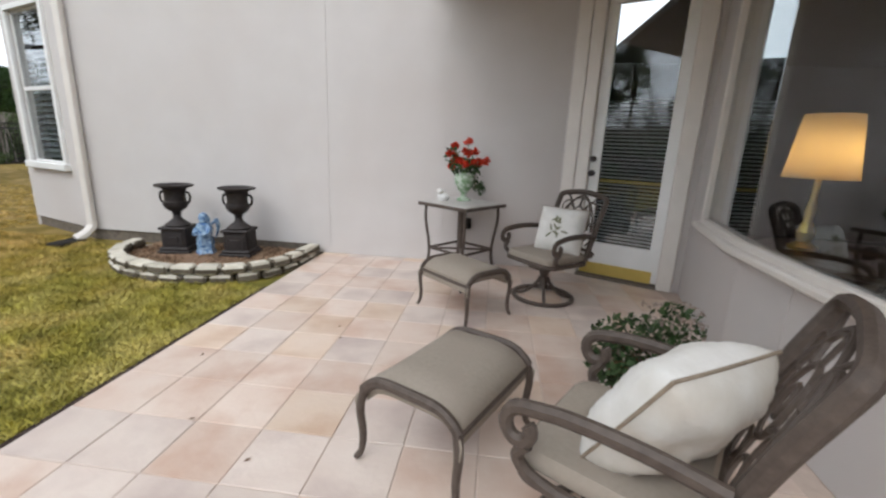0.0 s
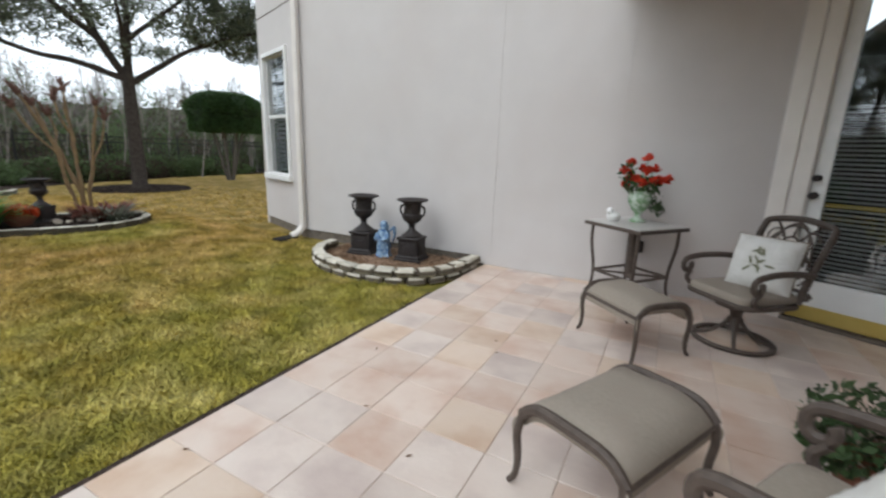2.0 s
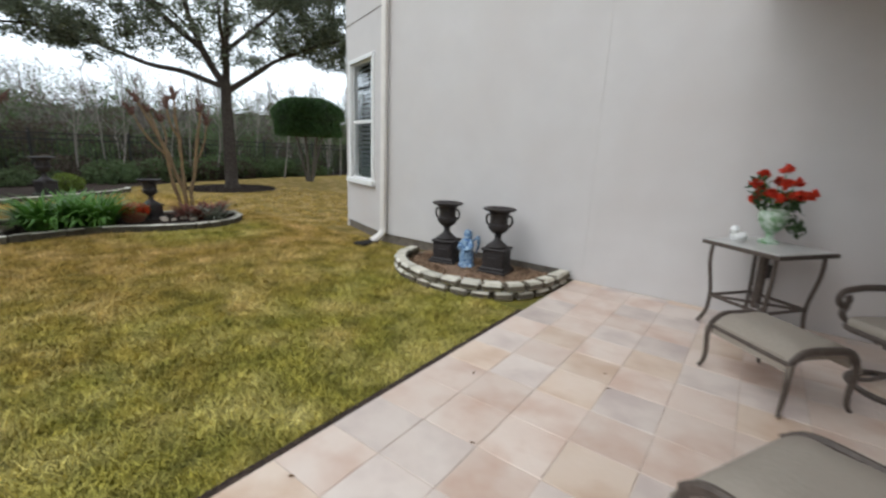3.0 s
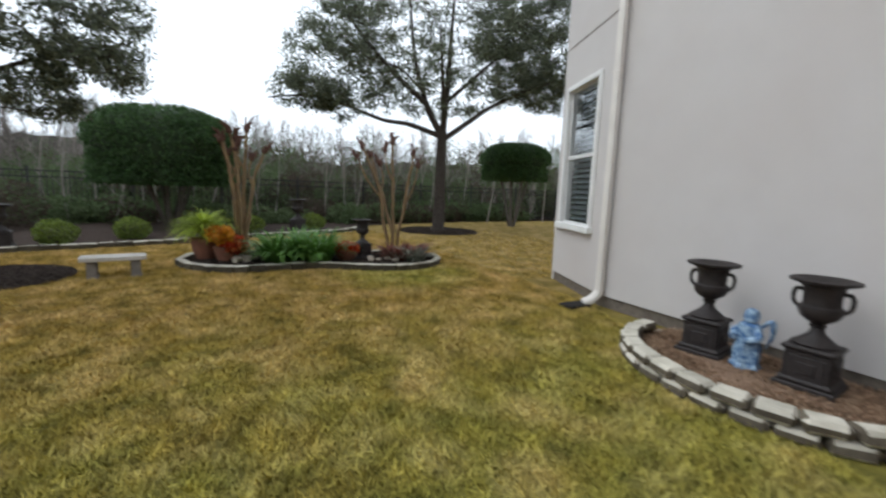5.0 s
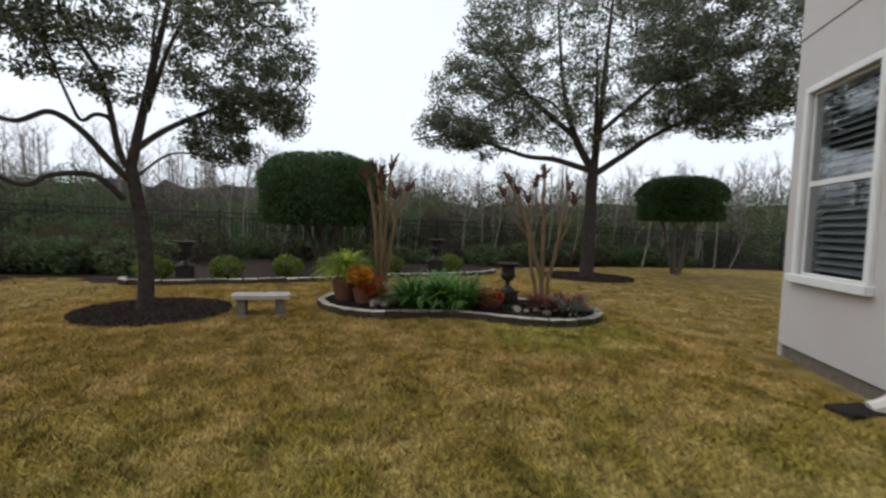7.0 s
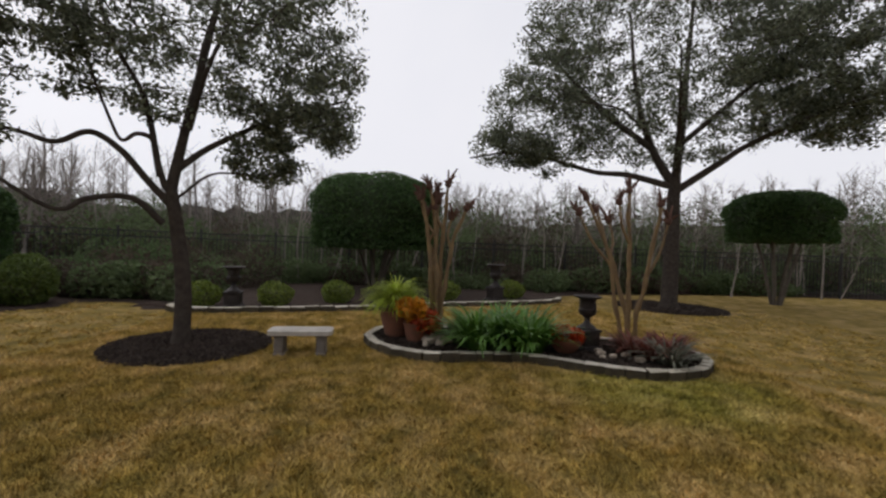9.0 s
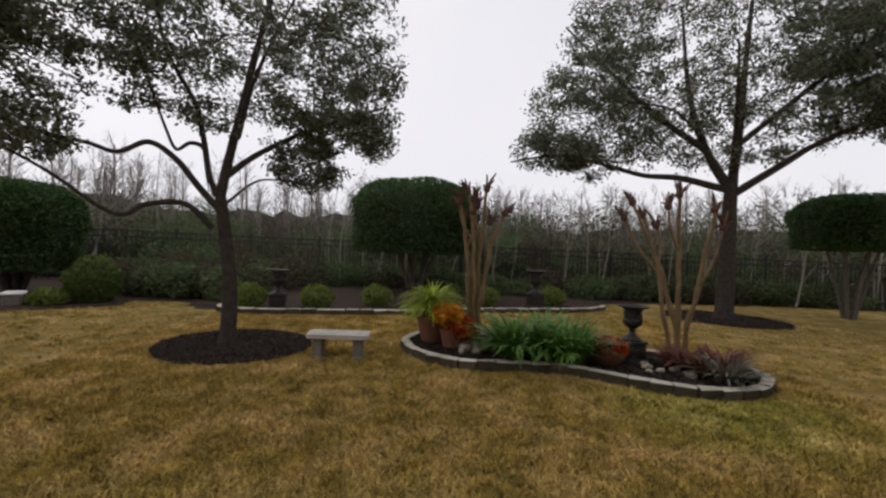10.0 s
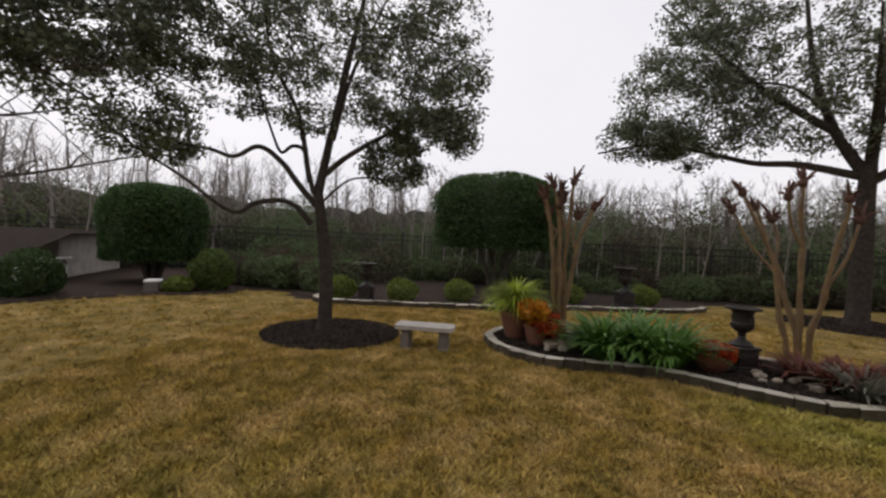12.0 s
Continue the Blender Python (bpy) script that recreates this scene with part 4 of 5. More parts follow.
def patio_chair(at, label):
    """A cast-aluminium swivel rocker; it faces +x."""
    c = thing("swivel_chair", label, "chair", at, "swivel patio chairs")
    ringpts = [(0.27 * math.cos(a), 0.27 * math.sin(a), 0.022) for a in np.linspace(0, 2 * math.pi, 33)]
    part("base_ring", Geo().tube(ringpts, 0.022, 8, 0.8), BRONZE, c)
    for k in range(4):
        a = radians(45 + 90 * k)
        u = Vector((math.cos(a), math.sin(a), 0))
        part("spoke", Geo().tube(curve([u * 0.265 + Vector((0, 0, 0.03)), u * 0.17 + Vector((0, 0, 0.045)), u * 0.07 + Vector((0, 0, 0.13)), u * 0.03 + Vector((0, 0, 0.2))], 4), 0.016, 6), BRONZE, c)
    part("post", Geo().lathe([(0.05, 0.10), (0.038, 0.13), (0.034, 0.2), (0.045, 0.24), (0.06, 0.27), (0.06, 0.29)], 14), BRONZE, c)
    part("rocker_bracket", Geo().box((0, 0, 0.305), (0.30, 0.16, 0.03), b=0.008).box((0.0, 0.11, 0.33), (0.34, 0.03, 0.04), b=0.008).box((0.0, -0.11, 0.33), (0.34, 0.03, 0.04), b=0.008), BRONZE, c)
    w, d = 0.54, 0.52
    fr = [(x, y, 0.365 + 0.03 * max(0, x)) for x, y in rounded(d, w, 0.08)]
    part("seat_frame", Geo().tube(fr + [fr[0]], 0.02, 8), BRONZE, c)
    part("seat_cushion", cushion_slab(d + 0.02, w - 0.02, 0.075, 0.375), FABRIC, c, "taupe fabric seat cushion")
    for s in (1, -1):
        y = s * 0.295
        arm = curve([(-0.30, y * 0.95, 0.60), (-0.12, y, 0.625), (0.08, y * 1.02, 0.628), (0.22, y * 1.03, 0.61)], 6)
        arm += spiral((0.225, y * 1.03, 0.545), 0.062, 0.028, math.pi / 2, -0.85, 16, (1, 0, 0), (0, 0, 1))
        part("armrest", Geo().tube(arm, 0.019, 8, 1.25), BRONZE, c)
        post = curve([(0.20, y * 1.02, 0.50), (0.235, y, 0.45), (0.20, y * 0.97, 0.40), (0.10, y * 0.93, 0.365)], 5)
        part("arm_support", Geo().tube(post, 0.02, 7), BRONZE, c)
    lean = lambda z: -0.255 - 0.36 * (z - 0.40) - 0.10 * max(0, z - 0.75)
    bw = 0.245
    prof = [(-bw, 0.38), (-bw * 1.0, 0.55), (-bw * 1.03, 0.72), (-bw * 1.04, 0.86), (-bw * 0.98, 0.925), (-bw * 0.55, 0.95), (0, 0.962)]
    outline = prof + [(-y, z) for y, z in prof[-2::-1]]
    part("back_frame", Geo().tube(curve([(lean(z), y, z) for y, z in outline], 4), 0.024, 8, 1.25), BRONZE, c)
    part("back_rail", Geo().tube([(lean(0.47), -bw, 0.47), (lean(0.47), bw, 0.47)], 0.014, 6), BRONZE, c)

    def flat(pts, r):
        return Geo().tube([(lean(z), y, z) for y, z in pts], r, 6, 0.8)

    def arc(cy, cz, ry, rz, a0, a1, n=12):
        return [(cy + ry * math.cos(a0 + (a1 - a0) * k / n), cz + rz * math.sin(a0 + (a1 - a0) * k / n)) for k in range(n + 1)]

    tau = 2 * math.pi
    scrolls = [(arc(0, 0.72, 0.075, 0.11, 0, tau, 20), 0.010), (arc(0, 0.72, 0.03, 0.05, 0, tau, 14), 0.008), (arc(0, 0.60, 0.16, 0.33, 0.1, math.pi - 0.1, 20), 0.011),
               (arc(0, 0.55, 0.21, 0.36, 0.25, math.pi - 0.25, 20), 0.009), ([(0, 0.47), (0, 0.61)], 0.010), ([(0, 0.83), (0, 0.955)], 0.010)]
    for s in (1, -1):
        scrolls += [(arc(s * 0.135, 0.82, 0.055, 0.055, 0, tau * 0.8), 0.009), (arc(s * 0.15, 0.62, 0.05, 0.075, 0, tau * 0.85), 0.009), (arc(s * 0.08, 0.53, 0.05, 0.05, 0, tau), 0.008),
                    ([(s * 0.05, 0.65), (s * 0.10, 0.69), (s * 0.2, 0.70)], 0.008), ([(s * 0.05, 0.80), (s * 0.10, 0.87), (s * 0.17, 0.93)], 0.009), ([(s * 0.19, 0.50), (s * 0.235, 0.57)], 0.008)]
    for pts, r in scrolls:
        part("scroll", flat(pts, r), BRONZE, c)
    for s in (1, -1):
        part("finial", Geo().tube(spiral((lean(0.45), s * 0.275, 0.44), 0.028, 0.012, 0, 1.2, 12, (0, 1, 0), (0, 0, 1)), 0.014, 6), BRONZE, c)
    return c


def throw_pillow(chair_at, lean, label, size, motif, turn=0):
    at = chair_at @ pose(-0.17 + abs(turn) * 0.0016, 0.03, 0.45 + 0.42 * size * math.sin(radians(lean)), 0, lean, turn)
    p = thing("throw_pillow", label, "pillow", at)
    cover = part("cover", pillow_geo(size, size, 0.56 * size, sides=(1,)), PILLOW, p, smooth=75)
    part("back_panel", pillow_geo(size, size, 0.56 * size, sides=(-1,)), PILLOW_BACK, p, "creamy linen back", smooth=75)
    h = size / 2
    seam = []
    for a, b in (((-1, -1), (1, -1)), ((1, -1), (1, 1)), ((1, 1), (-1, 1)), ((-1, 1), (-1, -1))):
        for k in range(8):
            t = k / 8
            x, y = a[0] + (b[0] - a[0]) * t, a[1] + (b[1] - a[1]) * t
            pull = 1 - 0.05 * (x * x + y * y - 2 * (x * y) ** 2 * 0.8)
            seam.append((x * h * pull, y * h * pull, 0))
    part("piping", Geo().tube(seam + [seam[0]], 0.0055, 6), PIPING, cover)
    if motif:
        green = mat("printed_leaf", (0.14, 0.15, 0.09), 0.95, second=(0.22, 0.2, 0.13), scale=40)
        for k in range(11):
            a = random.uniform(0, 6.28)
            ox, oy = random.uniform(-0.09, 0.07), random.uniform(-0.1, 0.1)
            leaf = []
            for s in range(8):
                b = 2 * math.pi * s / 8
                lx, ly = 0.035 * math.cos(b), 0.009 * math.sin(b)
                leaf.append((ox + lx * math.cos(a) - ly * math.sin(a), oy + lx * math.sin(a) + ly * math.cos(a)))
            vs = []
            for x, y in leaf:
                u, v = x / h, y / h
                fat = max(0.0, (1 - abs(u) ** 3) * (1 - abs(v) ** 3)) ** 0.5
                vs.append((x, y, 0.28 * size * fat * (1 + 0.18 * noise.noise((x * 9, y * 9, 1))) + 0.006))
            part("printed_leaf", Geo().add(vs, [tuple(range(8))]), green, cover)
    return p


CH1 = pose(2.42, -3.44, 0, 0, 0, 148) @ Matrix.Diagonal((0.9, 1, 1, 1))
CH2 = pose(2.46, -0.98, 0, 0, 0, 222) @ Matrix.Diagonal((0.92, 0.96, 0.96, 1))
patio_chair(CH1, "bronze cast-aluminium swivel rocker with a taupe cushion, near the window")
patio_chair(CH2, "bronze cast-aluminium swivel rocker with a taupe cushion, by the door")
throw_pillow(CH1, 60, "creamy white square throw pillow with corded seams", 0.45, False, -26)
throw_pillow(CH2, 70, "white throw pillow printed with a grey-green leafy sprig", 0.44, True, 22)


def ottoman(at, label):
    """Its arched ends face +y and -y."""
    o = thing("ottoman", label, "ottoman", at, "patio ottomans")
    d, w = 0.44, 0.60
    arch = lambda x, top: top - 0.07 * min(1.0, abs(x / (d / 2))) ** 5
    xs = [d * 1.02 * (k / 16 - 0.5) for k in range(17)]
    vs, fs = [], []
    ys = [-w / 2 + 0.02, -w / 2 + 0.05, -w / 4, 0, w / 4, w / 2 - 0.05, w / 2 - 0.02]
    for j, y in enumerate(ys):
        drop = 0.02 if j in (0, len(ys) - 1) else 0
        for x in xs:
            vs.append((x, y, arch(x, 0.418) - drop + 0.006 * noise.noise((x * 8, y * 8, 0))))
    n = len(xs)
    m = len(vs)
    vs += [(x, y, arch(x, 0.405) - 0.07) for y in ys for x in xs]
    for j in range(len(ys) - 1):
        for k in range(n - 1):
            fs.append((j * n + k, j * n + k + 1, (j + 1) * n + k + 1, (j + 1) * n + k))
            fs.append((m + j * n + k, m + (j + 1) * n + k, m + (j + 1) * n + k + 1, m + j * n + k + 1))
    for j in range(len(ys) - 1):
        for k in (0, n - 1):
            fs.append((j * n + k, (j + 1) * n + k, m + (j + 1) * n + k, m + j * n + k))
    for j in (0, len(ys) - 1):
        for k in range(n - 1):
            fs.append((j * n + k, m + j * n + k, m + j * n + k + 1, j * n + k + 1))
    part("cushion", Geo().add(vs, fs), FABRIC, o, "taupe fabric sling cushion", 60)
    for s in (1, -1):
        bar = [(x, s * w / 2, arch(x, 0.395)) for x in xs]
        part("end_rail", Geo().tube(bar, 0.018, 8, 1.3), BRONZE, o)
        part("side_rail", Geo().tube([(s * d / 2, -w / 2, 0.315), (s * d / 2, w / 2, 0.315)], 0.014, 8), BRONZE, o)
        for q in (1, -1):
            x, y = q * d / 2, s * w / 2
            leg = curve([(x, y, 0.325), (x * 1.06, y * 1.03, 0.24), (x * 1.02, y * 1.01, 0.13), (x * 1.05, y * 1.02, 0.05), (x * 1.14, y * 1.06, 0.012)], 4)
            part("leg", Geo().tube(leg, [0.019 - 0.0004 * k for k in range(len(leg))], 8), BRONZE, o)
            tie = [(x * 1.05, y * 1.03, 0.32), (x * 1.12, y * 1.06, 0.29), (x * 1.10, y * 1.06, 0.24)]
            part("tie", Geo().tube(curve(tie, 4), 0.005, 5), FABRIC, o)
    return o


ottoman(pose(1.845, -3.0, 0, 0, 0, 153), "bronze-framed ottoman with a taupe sling cushion")
ottoman(pose(1.785, -1.44, 0, 0, 0, 226) @ Matrix.Diagonal((0.95, 0.92, 0.98, 1)), "bronze-framed ottoman with a taupe sling cushion, before the chair")


def side_table():
    t = thing("side_table", "square stone-topped patio table with bronze curved legs", "table", pose(1.67, -0.45, 0.012, 0, 0, 54) @ Matrix.Diagonal((1.08, 1.08, 1.075, 1)))
    top = mat("table_stone", (0.52, 0.50, 0.47), 0.3, second=(0.38, 0.36, 0.34), scale=30, bump=0.1)
    s = 0.56
    part("tabletop", Geo().box((0, 0, 0.668), (s, s, 0.024), b=0.006), top, t)
    part("rim", Geo().box((0, s / 2, 0.658), (s + 0.02, 0.02, 0.03), b=0.004).box((0, -s / 2, 0.658), (s + 0.02, 0.02, 0.03), b=0.004)
         .box((s / 2, 0, 0.658), (0.02, s - 0.02, 0.03), b=0.004).box((-s / 2, 0, 0.658), (0.02, s - 0.02, 0.03), b=0.004), BRONZE, t)
    for x in (1, -1):
        for y in (1, -1):
            leg = curve([(x * 0.235, y * 0.235, 0.655), (x * 0.235, y * 0.235, 0.5), (x * 0.21, y * 0.21, 0.28), (x * 0.213, y * 0.213, 0.12), (x * 0.245, y * 0.245, 0.012)], 5)
            part("leg", Geo().tube(leg, 0.014, 8), BRONZE, t)
    for a, b in (((1, 1), (1, -1)), ((1, -1), (-1, -1)), ((-1, -1), (-1, 1)), ((-1, 1), (1, 1))):
        part("stretcher", Geo().tube([(a[0] * 0.21, a[1] * 0.21, 0.24), (b[0] * 0.21, b[1] * 0.21, 0.24)], 0.013, 6), BRONZE, t)
    part("umbrella_sleeve", Geo().lathe([(0.03, 0.20), (0.03, 0.655)], 12), BRONZE, t)
    for s2 in (1, -1):
        part("cross_bar", Geo().box((0, 0, 0.236), (0.58, 0.022, 0.018), Euler((0, 0, radians(45 * s2))).to_matrix(), b=0.004), BRONZE, t)


side_table()
solid("outlet_cover", Geo().box((1.70, -0.025, 0.45), (0.09, 0.05, 0.12), b=0.01).box((1.70, -0.055, 0.45), (0.06, 0.02, 0.09), b=0.008), IRON,
      "dark weatherproof outlet cover on the stucco", "outlet")


def leaf_blades(spots, length, width, material_parts, up=0.6, droop=0.5):
    """Strap leaves that arch out of a crown; spots lists (place, heading)."""
    g2 = Geo()
    for p, a in spots:
        ln = length * random.uniform(0.65, 1.1)
        w = width * random.uniform(0.8, 1.2)
        u = Vector((math.cos(a), math.sin(a), 0))
        side = Vector((-math.sin(a), math.cos(a), 0))
        el = up * random.uniform(0.6, 1.3)
        n = 5
        pts, v0 = [], Vector(p)
        z = el
        for k in range(n + 1):
            pts.append(v0.copy())
            step = ln / n
            v0 = v0 + u * step * math.cos(z) + Vector((0, 0, step * math.sin(z)))
            z -= droop * random.uniform(0.7, 1.3)
        vs, fs = [], []
        for k, q in enumerate(pts):
            ww = w * (0.55 + 0.45 * math.sin(math.pi * min(1, k / n + 0.25))) * (0.15 if k == n else 1)
            vs += [q + side * ww / 2 + Vector((0, 0, 0.15 * ww)), q - side * ww / 2 + Vector((0, 0, 0.15 * ww))]
            if k:
                fs.append((2 * k - 2, 2 * k - 1, 2 * k + 1, 2 * k))
        g2.add(vs, fs)
    return g2


GREEN = leaf_mat("strap_leaf", (0.075, 0.18, 0.03), (0.15, 0.28, 0.06), 0.35, 0.4, 6)
FERN = leaf_mat("fern_leaf", (0.28, 0.36, 0.03), (0.36, 0.44, 0.05), 0.35, 0.5, 6)
RED = leaf_mat("red_petal", (0.50, 0.025, 0.015), (0.62, 0.06, 0.02), 0.3, 0.5, 20)
ORANGE = leaf_mat("orange_red_leaf", (0.50, 0.075, 0.018), (0.40, 0.04, 0.018), 0.4, 0.5, 14)
YELLOW = leaf_mat("yellow_leaf", (0.62, 0.33, 0.02), (0.55, 0.16, 0.02), 0.3, 0.5, 14)
POTLEAF = leaf_mat("ivy_leaf", (0.04, 0.085, 0.03), (0.09, 0.13, 0.06), 0.45, 0.45, 12)
PINKLEAF = leaf_mat("pale_pink_leaf", (0.42, 0.36, 0.31), (0.30, 0.22, 0.19), 0.3, 0.6, 12)
MAROON = leaf_mat("maroon_leaf", (0.12, 0.035, 0.03), (0.20, 0.07, 0.04), 0.4, 0.5, 10)
SILVER = leaf_mat("silver_leaf", (0.22, 0.22, 0.18), (0.16, 0.17, 0.12), 0.35, 0.7, 10)


def flower_vase():
    v = thing("flower_vase", "green and white urn vase with red silk flowers", "vase", pose(1.67, -0.34, 0.743))
    glaze = mat("vase_glaze", (0.50, 0.56, 0.48), 0.25, second=(0.16, 0.28, 0.14), scale=22, amount=0.25)
    part("vase", Geo().lathe([(0.07, 0), (0.072, 0.015), (0.03, 0.04), (0.028, 0.075), (0.06, 0.11), (0.095, 0.17), (0.105, 0.22), (0.095, 0.26), (0.11, 0.285), (0.10, 0.285), (0.085, 0.25)], 24), glaze, v)
    pts, stems = [], Geo()
    for k in range(17):
        a, r = random.uniform(0, 6.28), random.uniform(0.02, 0.29)
        top = Vector((r * math.cos(a), r * math.sin(a) * 0.7, random.uniform(0.38, 0.60) - r * 0.3))
        stems.tube(curve([(0, 0, 0.24), (top.x * 0.4, top.y * 0.4, 0.34), top], 3), 0.004, 4)
        pts.append(top)
    part("stems", stems, GREEN, v, smooth=0)
    for p in pts:
        n = 26
        q = blob_points(n, p, (0.035, 0.035, 0.03), 0.6)
        o = new("bloom", leaf_mesh("bloom", q, 0.05, RED, 0.7))
        o.parent = v
    q = np.concatenate([blob_points(150, (0, 0, 0.33), (0.15, 0.15, 0.09), 0.4), blob_points(40, (0.13, -0.02, 0.2), (0.05, 0.04, 0.1), 0.2), blob_points(40, (0.17, 0, 0.12), (0.04, 0.03, 0.05), 0.2),
                        blob_points(60, (-0.12, 0, 0.44), (0.09, 0.09, 0.09), 0.3)])
    o = new("foliage", leaf_mesh("foliage", q, 0.055, POTLEAF, 0.5))
    o.parent = v


flower_vase()
fig = Geo()
fig.lathe([(0.045, 0), (0.06, 0.02), (0.062, 0.045), (0.045, 0.07), (0.015, 0.08)], 14, (1.47, -0.42, 0.743)).lathe([(0.005, 0.05), (0.03, 0.07), (0.034, 0.095), (0.02, 0.12), (0.004, 0.125)], 12, (1.44, -0.45, 0.743))
solid("figurine", fig, WHITE, "small white ceramic figurine on the table", "figurine")


def potted_plant():
    p = thing("potted_plant", "leafy green pot plant with pale pinkish sprigs", "plant", pose(2.80, -2.40, 0) @ Matrix.Scale(0.88, 4))
    part("pot", Geo().lathe([(0.12, 0), (0.15, 0.10), (0.17, 0.22), (0.18, 0.22), (0.18, 0.25), (0.155, 0.25), (0.15, 0.2)], 20), TERRACOTTA, p)
    q = np.concatenate([blob_points(520, (0, 0, 0.32), (0.3, 0.28, 0.16), 0.1), blob_points(260, (-0.16, -0.1, 0.22), (0.17, 0.16, 0.13), 0.2), blob_points(120, (0.2, 0.0, 0.46), (0.16, 0.16, 0.13), 0.1)])
    o = new("foliage", leaf_mesh("foliage", q, 0.058, POTLEAF, 0.5))
    o.parent = p
    q = np.concatenate([blob_points(150, (-0.03, -0.14, 0.24), (0.17, 0.15, 0.15), 0.3), blob_points(110, (0.16, 0.0, 0.48), (0.22, 0.2, 0.14), 0.4)])
    o = new("pink_foliage", leaf_mesh("pink_foliage", q, 0.042, PINKLEAF, 0.5))
    o.parent = p
    tagged(o, "pale pinkish sprigs", kind="stuff")
    st = Geo()
    for k in range(7):
        a = random.uniform(0, 6.28)
        e = Vector((0.2 * math.cos(a), 0.2 * math.sin(a), random.uniform(0.40, 0.52)))
        st.tube(curve([(0, 0, 0.25), (e.x * 0.6, e.y * 0.6, 0.42), e], 4), 0.004, 4)
    part("stems", st, POTLEAF, p, smooth=0)


potted_plant()


# ---- urns and statue ----
def garden_urn(at, label, s=1.0):
    u = thing("garden_urn", label, "urn", at, "cast-iron garden urns")
    sc = lambda pr: [(r * s, z * s) for r, z in pr]
    b = Geo().box((0, 0, 0.02 * s), (0.33 * s, 0.33 * s, 0.04 * s), b=0.008 * s).box((0, 0, 0.055 * s), (0.295 * s, 0.295 * s, 0.04 * s), b=0.014 * s).box((0, 0, 0.15 * s), (0.25 * s, 0.25 * s, 0.22 * s), b=0.01 * s).box((0, 0, 0.275 * s), (0.285 * s, 0.285 * s, 0.03 * s), b=0.01 * s)
    ped = part("pedestal", b, IRON, u)
    for k in range(4):
        m = Matrix.Rotation(radians(90 * k), 4, "Z")
        part("panel", Geo().box((0.127 * s, 0, 0.15 * s), (0.012 * s, 0.19 * s, 0.15 * s), b=0.004 * s).box((0.134 * s, 0, 0.15 * s), (0.012 * s, 0.10 * s, 0.08 * s), b=0.005 * s).moved(m), IRON, ped)
    part("neck", Geo().lathe(sc([(0.12, 0.29), (0.125, 0.305), (0.085, 0.335), (0.045, 0.37), (0.034, 0.41), (0.05, 0.425), (0.03, 0.44)]), 20), IRON, u)
    bowl = part("bowl", Geo().lathe(sc([(0.03, 0.435), (0.06, 0.45), (0.098, 0.48), (0.118, 0.52), (0.115, 0.55), (0.10, 0.562), (0.098, 0.58), (0.100, 0.65), (0.112, 0.685), (0.14, 0.703), (0.178, 0.712), (0.185, 0.728), (0.165, 0.735), (0.10, 0.70), (0.09, 0.60)]), 28, flute=14, depth=0.02), IRON, u)
    for q in (1, -1):
        h = curve([(q * 0.10, 0, 0.65), (q * 0.138, 0, 0.648), (q * 0.152, 0, 0.605), (q * 0.142, 0, 0.555), (q * 0.112, 0, 0.53)], 5)
        part("handle", Geo().tube([(x * s, y * s, z * s) for x, y, z in h], 0.013 * s, 6), IRON, bowl)
    return u


garden_urn(pose(-1.43, -0.47, 0.02, 0, 0, 12), "black cast-iron urn with handles on a square pedestal", 1.01)
garden_urn(pose(-0.745, -0.42, 0.02, 0, 0, 8), "black cast-iron urn with handles on a square pedestal", 1.01)
st = Geo()
st.lathe([(0.10, 0), (0.10, 0.03), (0.085, 0.05), (0.09, 0.13), (0.075, 0.2), (0.085, 0.26), (0.07, 0.32), (0.04, 0.34)], 18, flute=5, depth=0.16)
st.lathe([(0.02, 0.32), (0.05, 0.345), (0.058, 0.385), (0.045, 0.425), (0.01, 0.44)], 14)
for q in (1, -1):
    st.tube(curve([(q * 0.07, 0, 0.29), (q * 0.12, -0.03, 0.25), (q * 0.06, -0.09, 0.22)], 4), 0.026, 8)
    st.tube(curve([(q * 0.03, 0.06, 0.30), (q * 0.09, 0.10, 0.36), (q * 0.11, 0.10, 0.27), (q * 0.08, 0.08, 0.17)], 4), [0.02, 0.03, 0.035, 0.038, 0.04, 0.04, 0.038, 0.035, 0.03, 0.026, 0.02, 0.015, 0.01], 8, 0.5)
solid("statue", st, BLUE, "small blue-glazed garden cherub statue between the urns", "statue", pose(-1.10, -0.50, 0.02, 0, 0, -20) @ Matrix.Diagonal((0.9, 0.9, 1.04, 1)))

# ---- lawn things ----
bench = thing("garden_bench", "low concrete garden bench with a pale slab seat", "bench", pose(-6.28, -5.28, LAWN_Z, 0, 0, 98) @ Matrix.Diagonal((0.95, 1, 0.84, 1)))
seat = Geo().prism(rounded(0.74, 0.32, 0.06), 0.29, 0.345)
part("seat", seat, CONCRETE, bench)
for q in (1, -1):
    part("leg", Geo().box((q * 0.24, 0, 0.14), (0.11, 0.22, 0.28), b=0.012).box((q * 0.24, 0, 0.282), (0.14, 0.25, 0.036), b=0.01).box((q * 0.24, 0, 0.02), (0.13, 0.25, 0.05), b=0.008), LEGSTONE, bench)


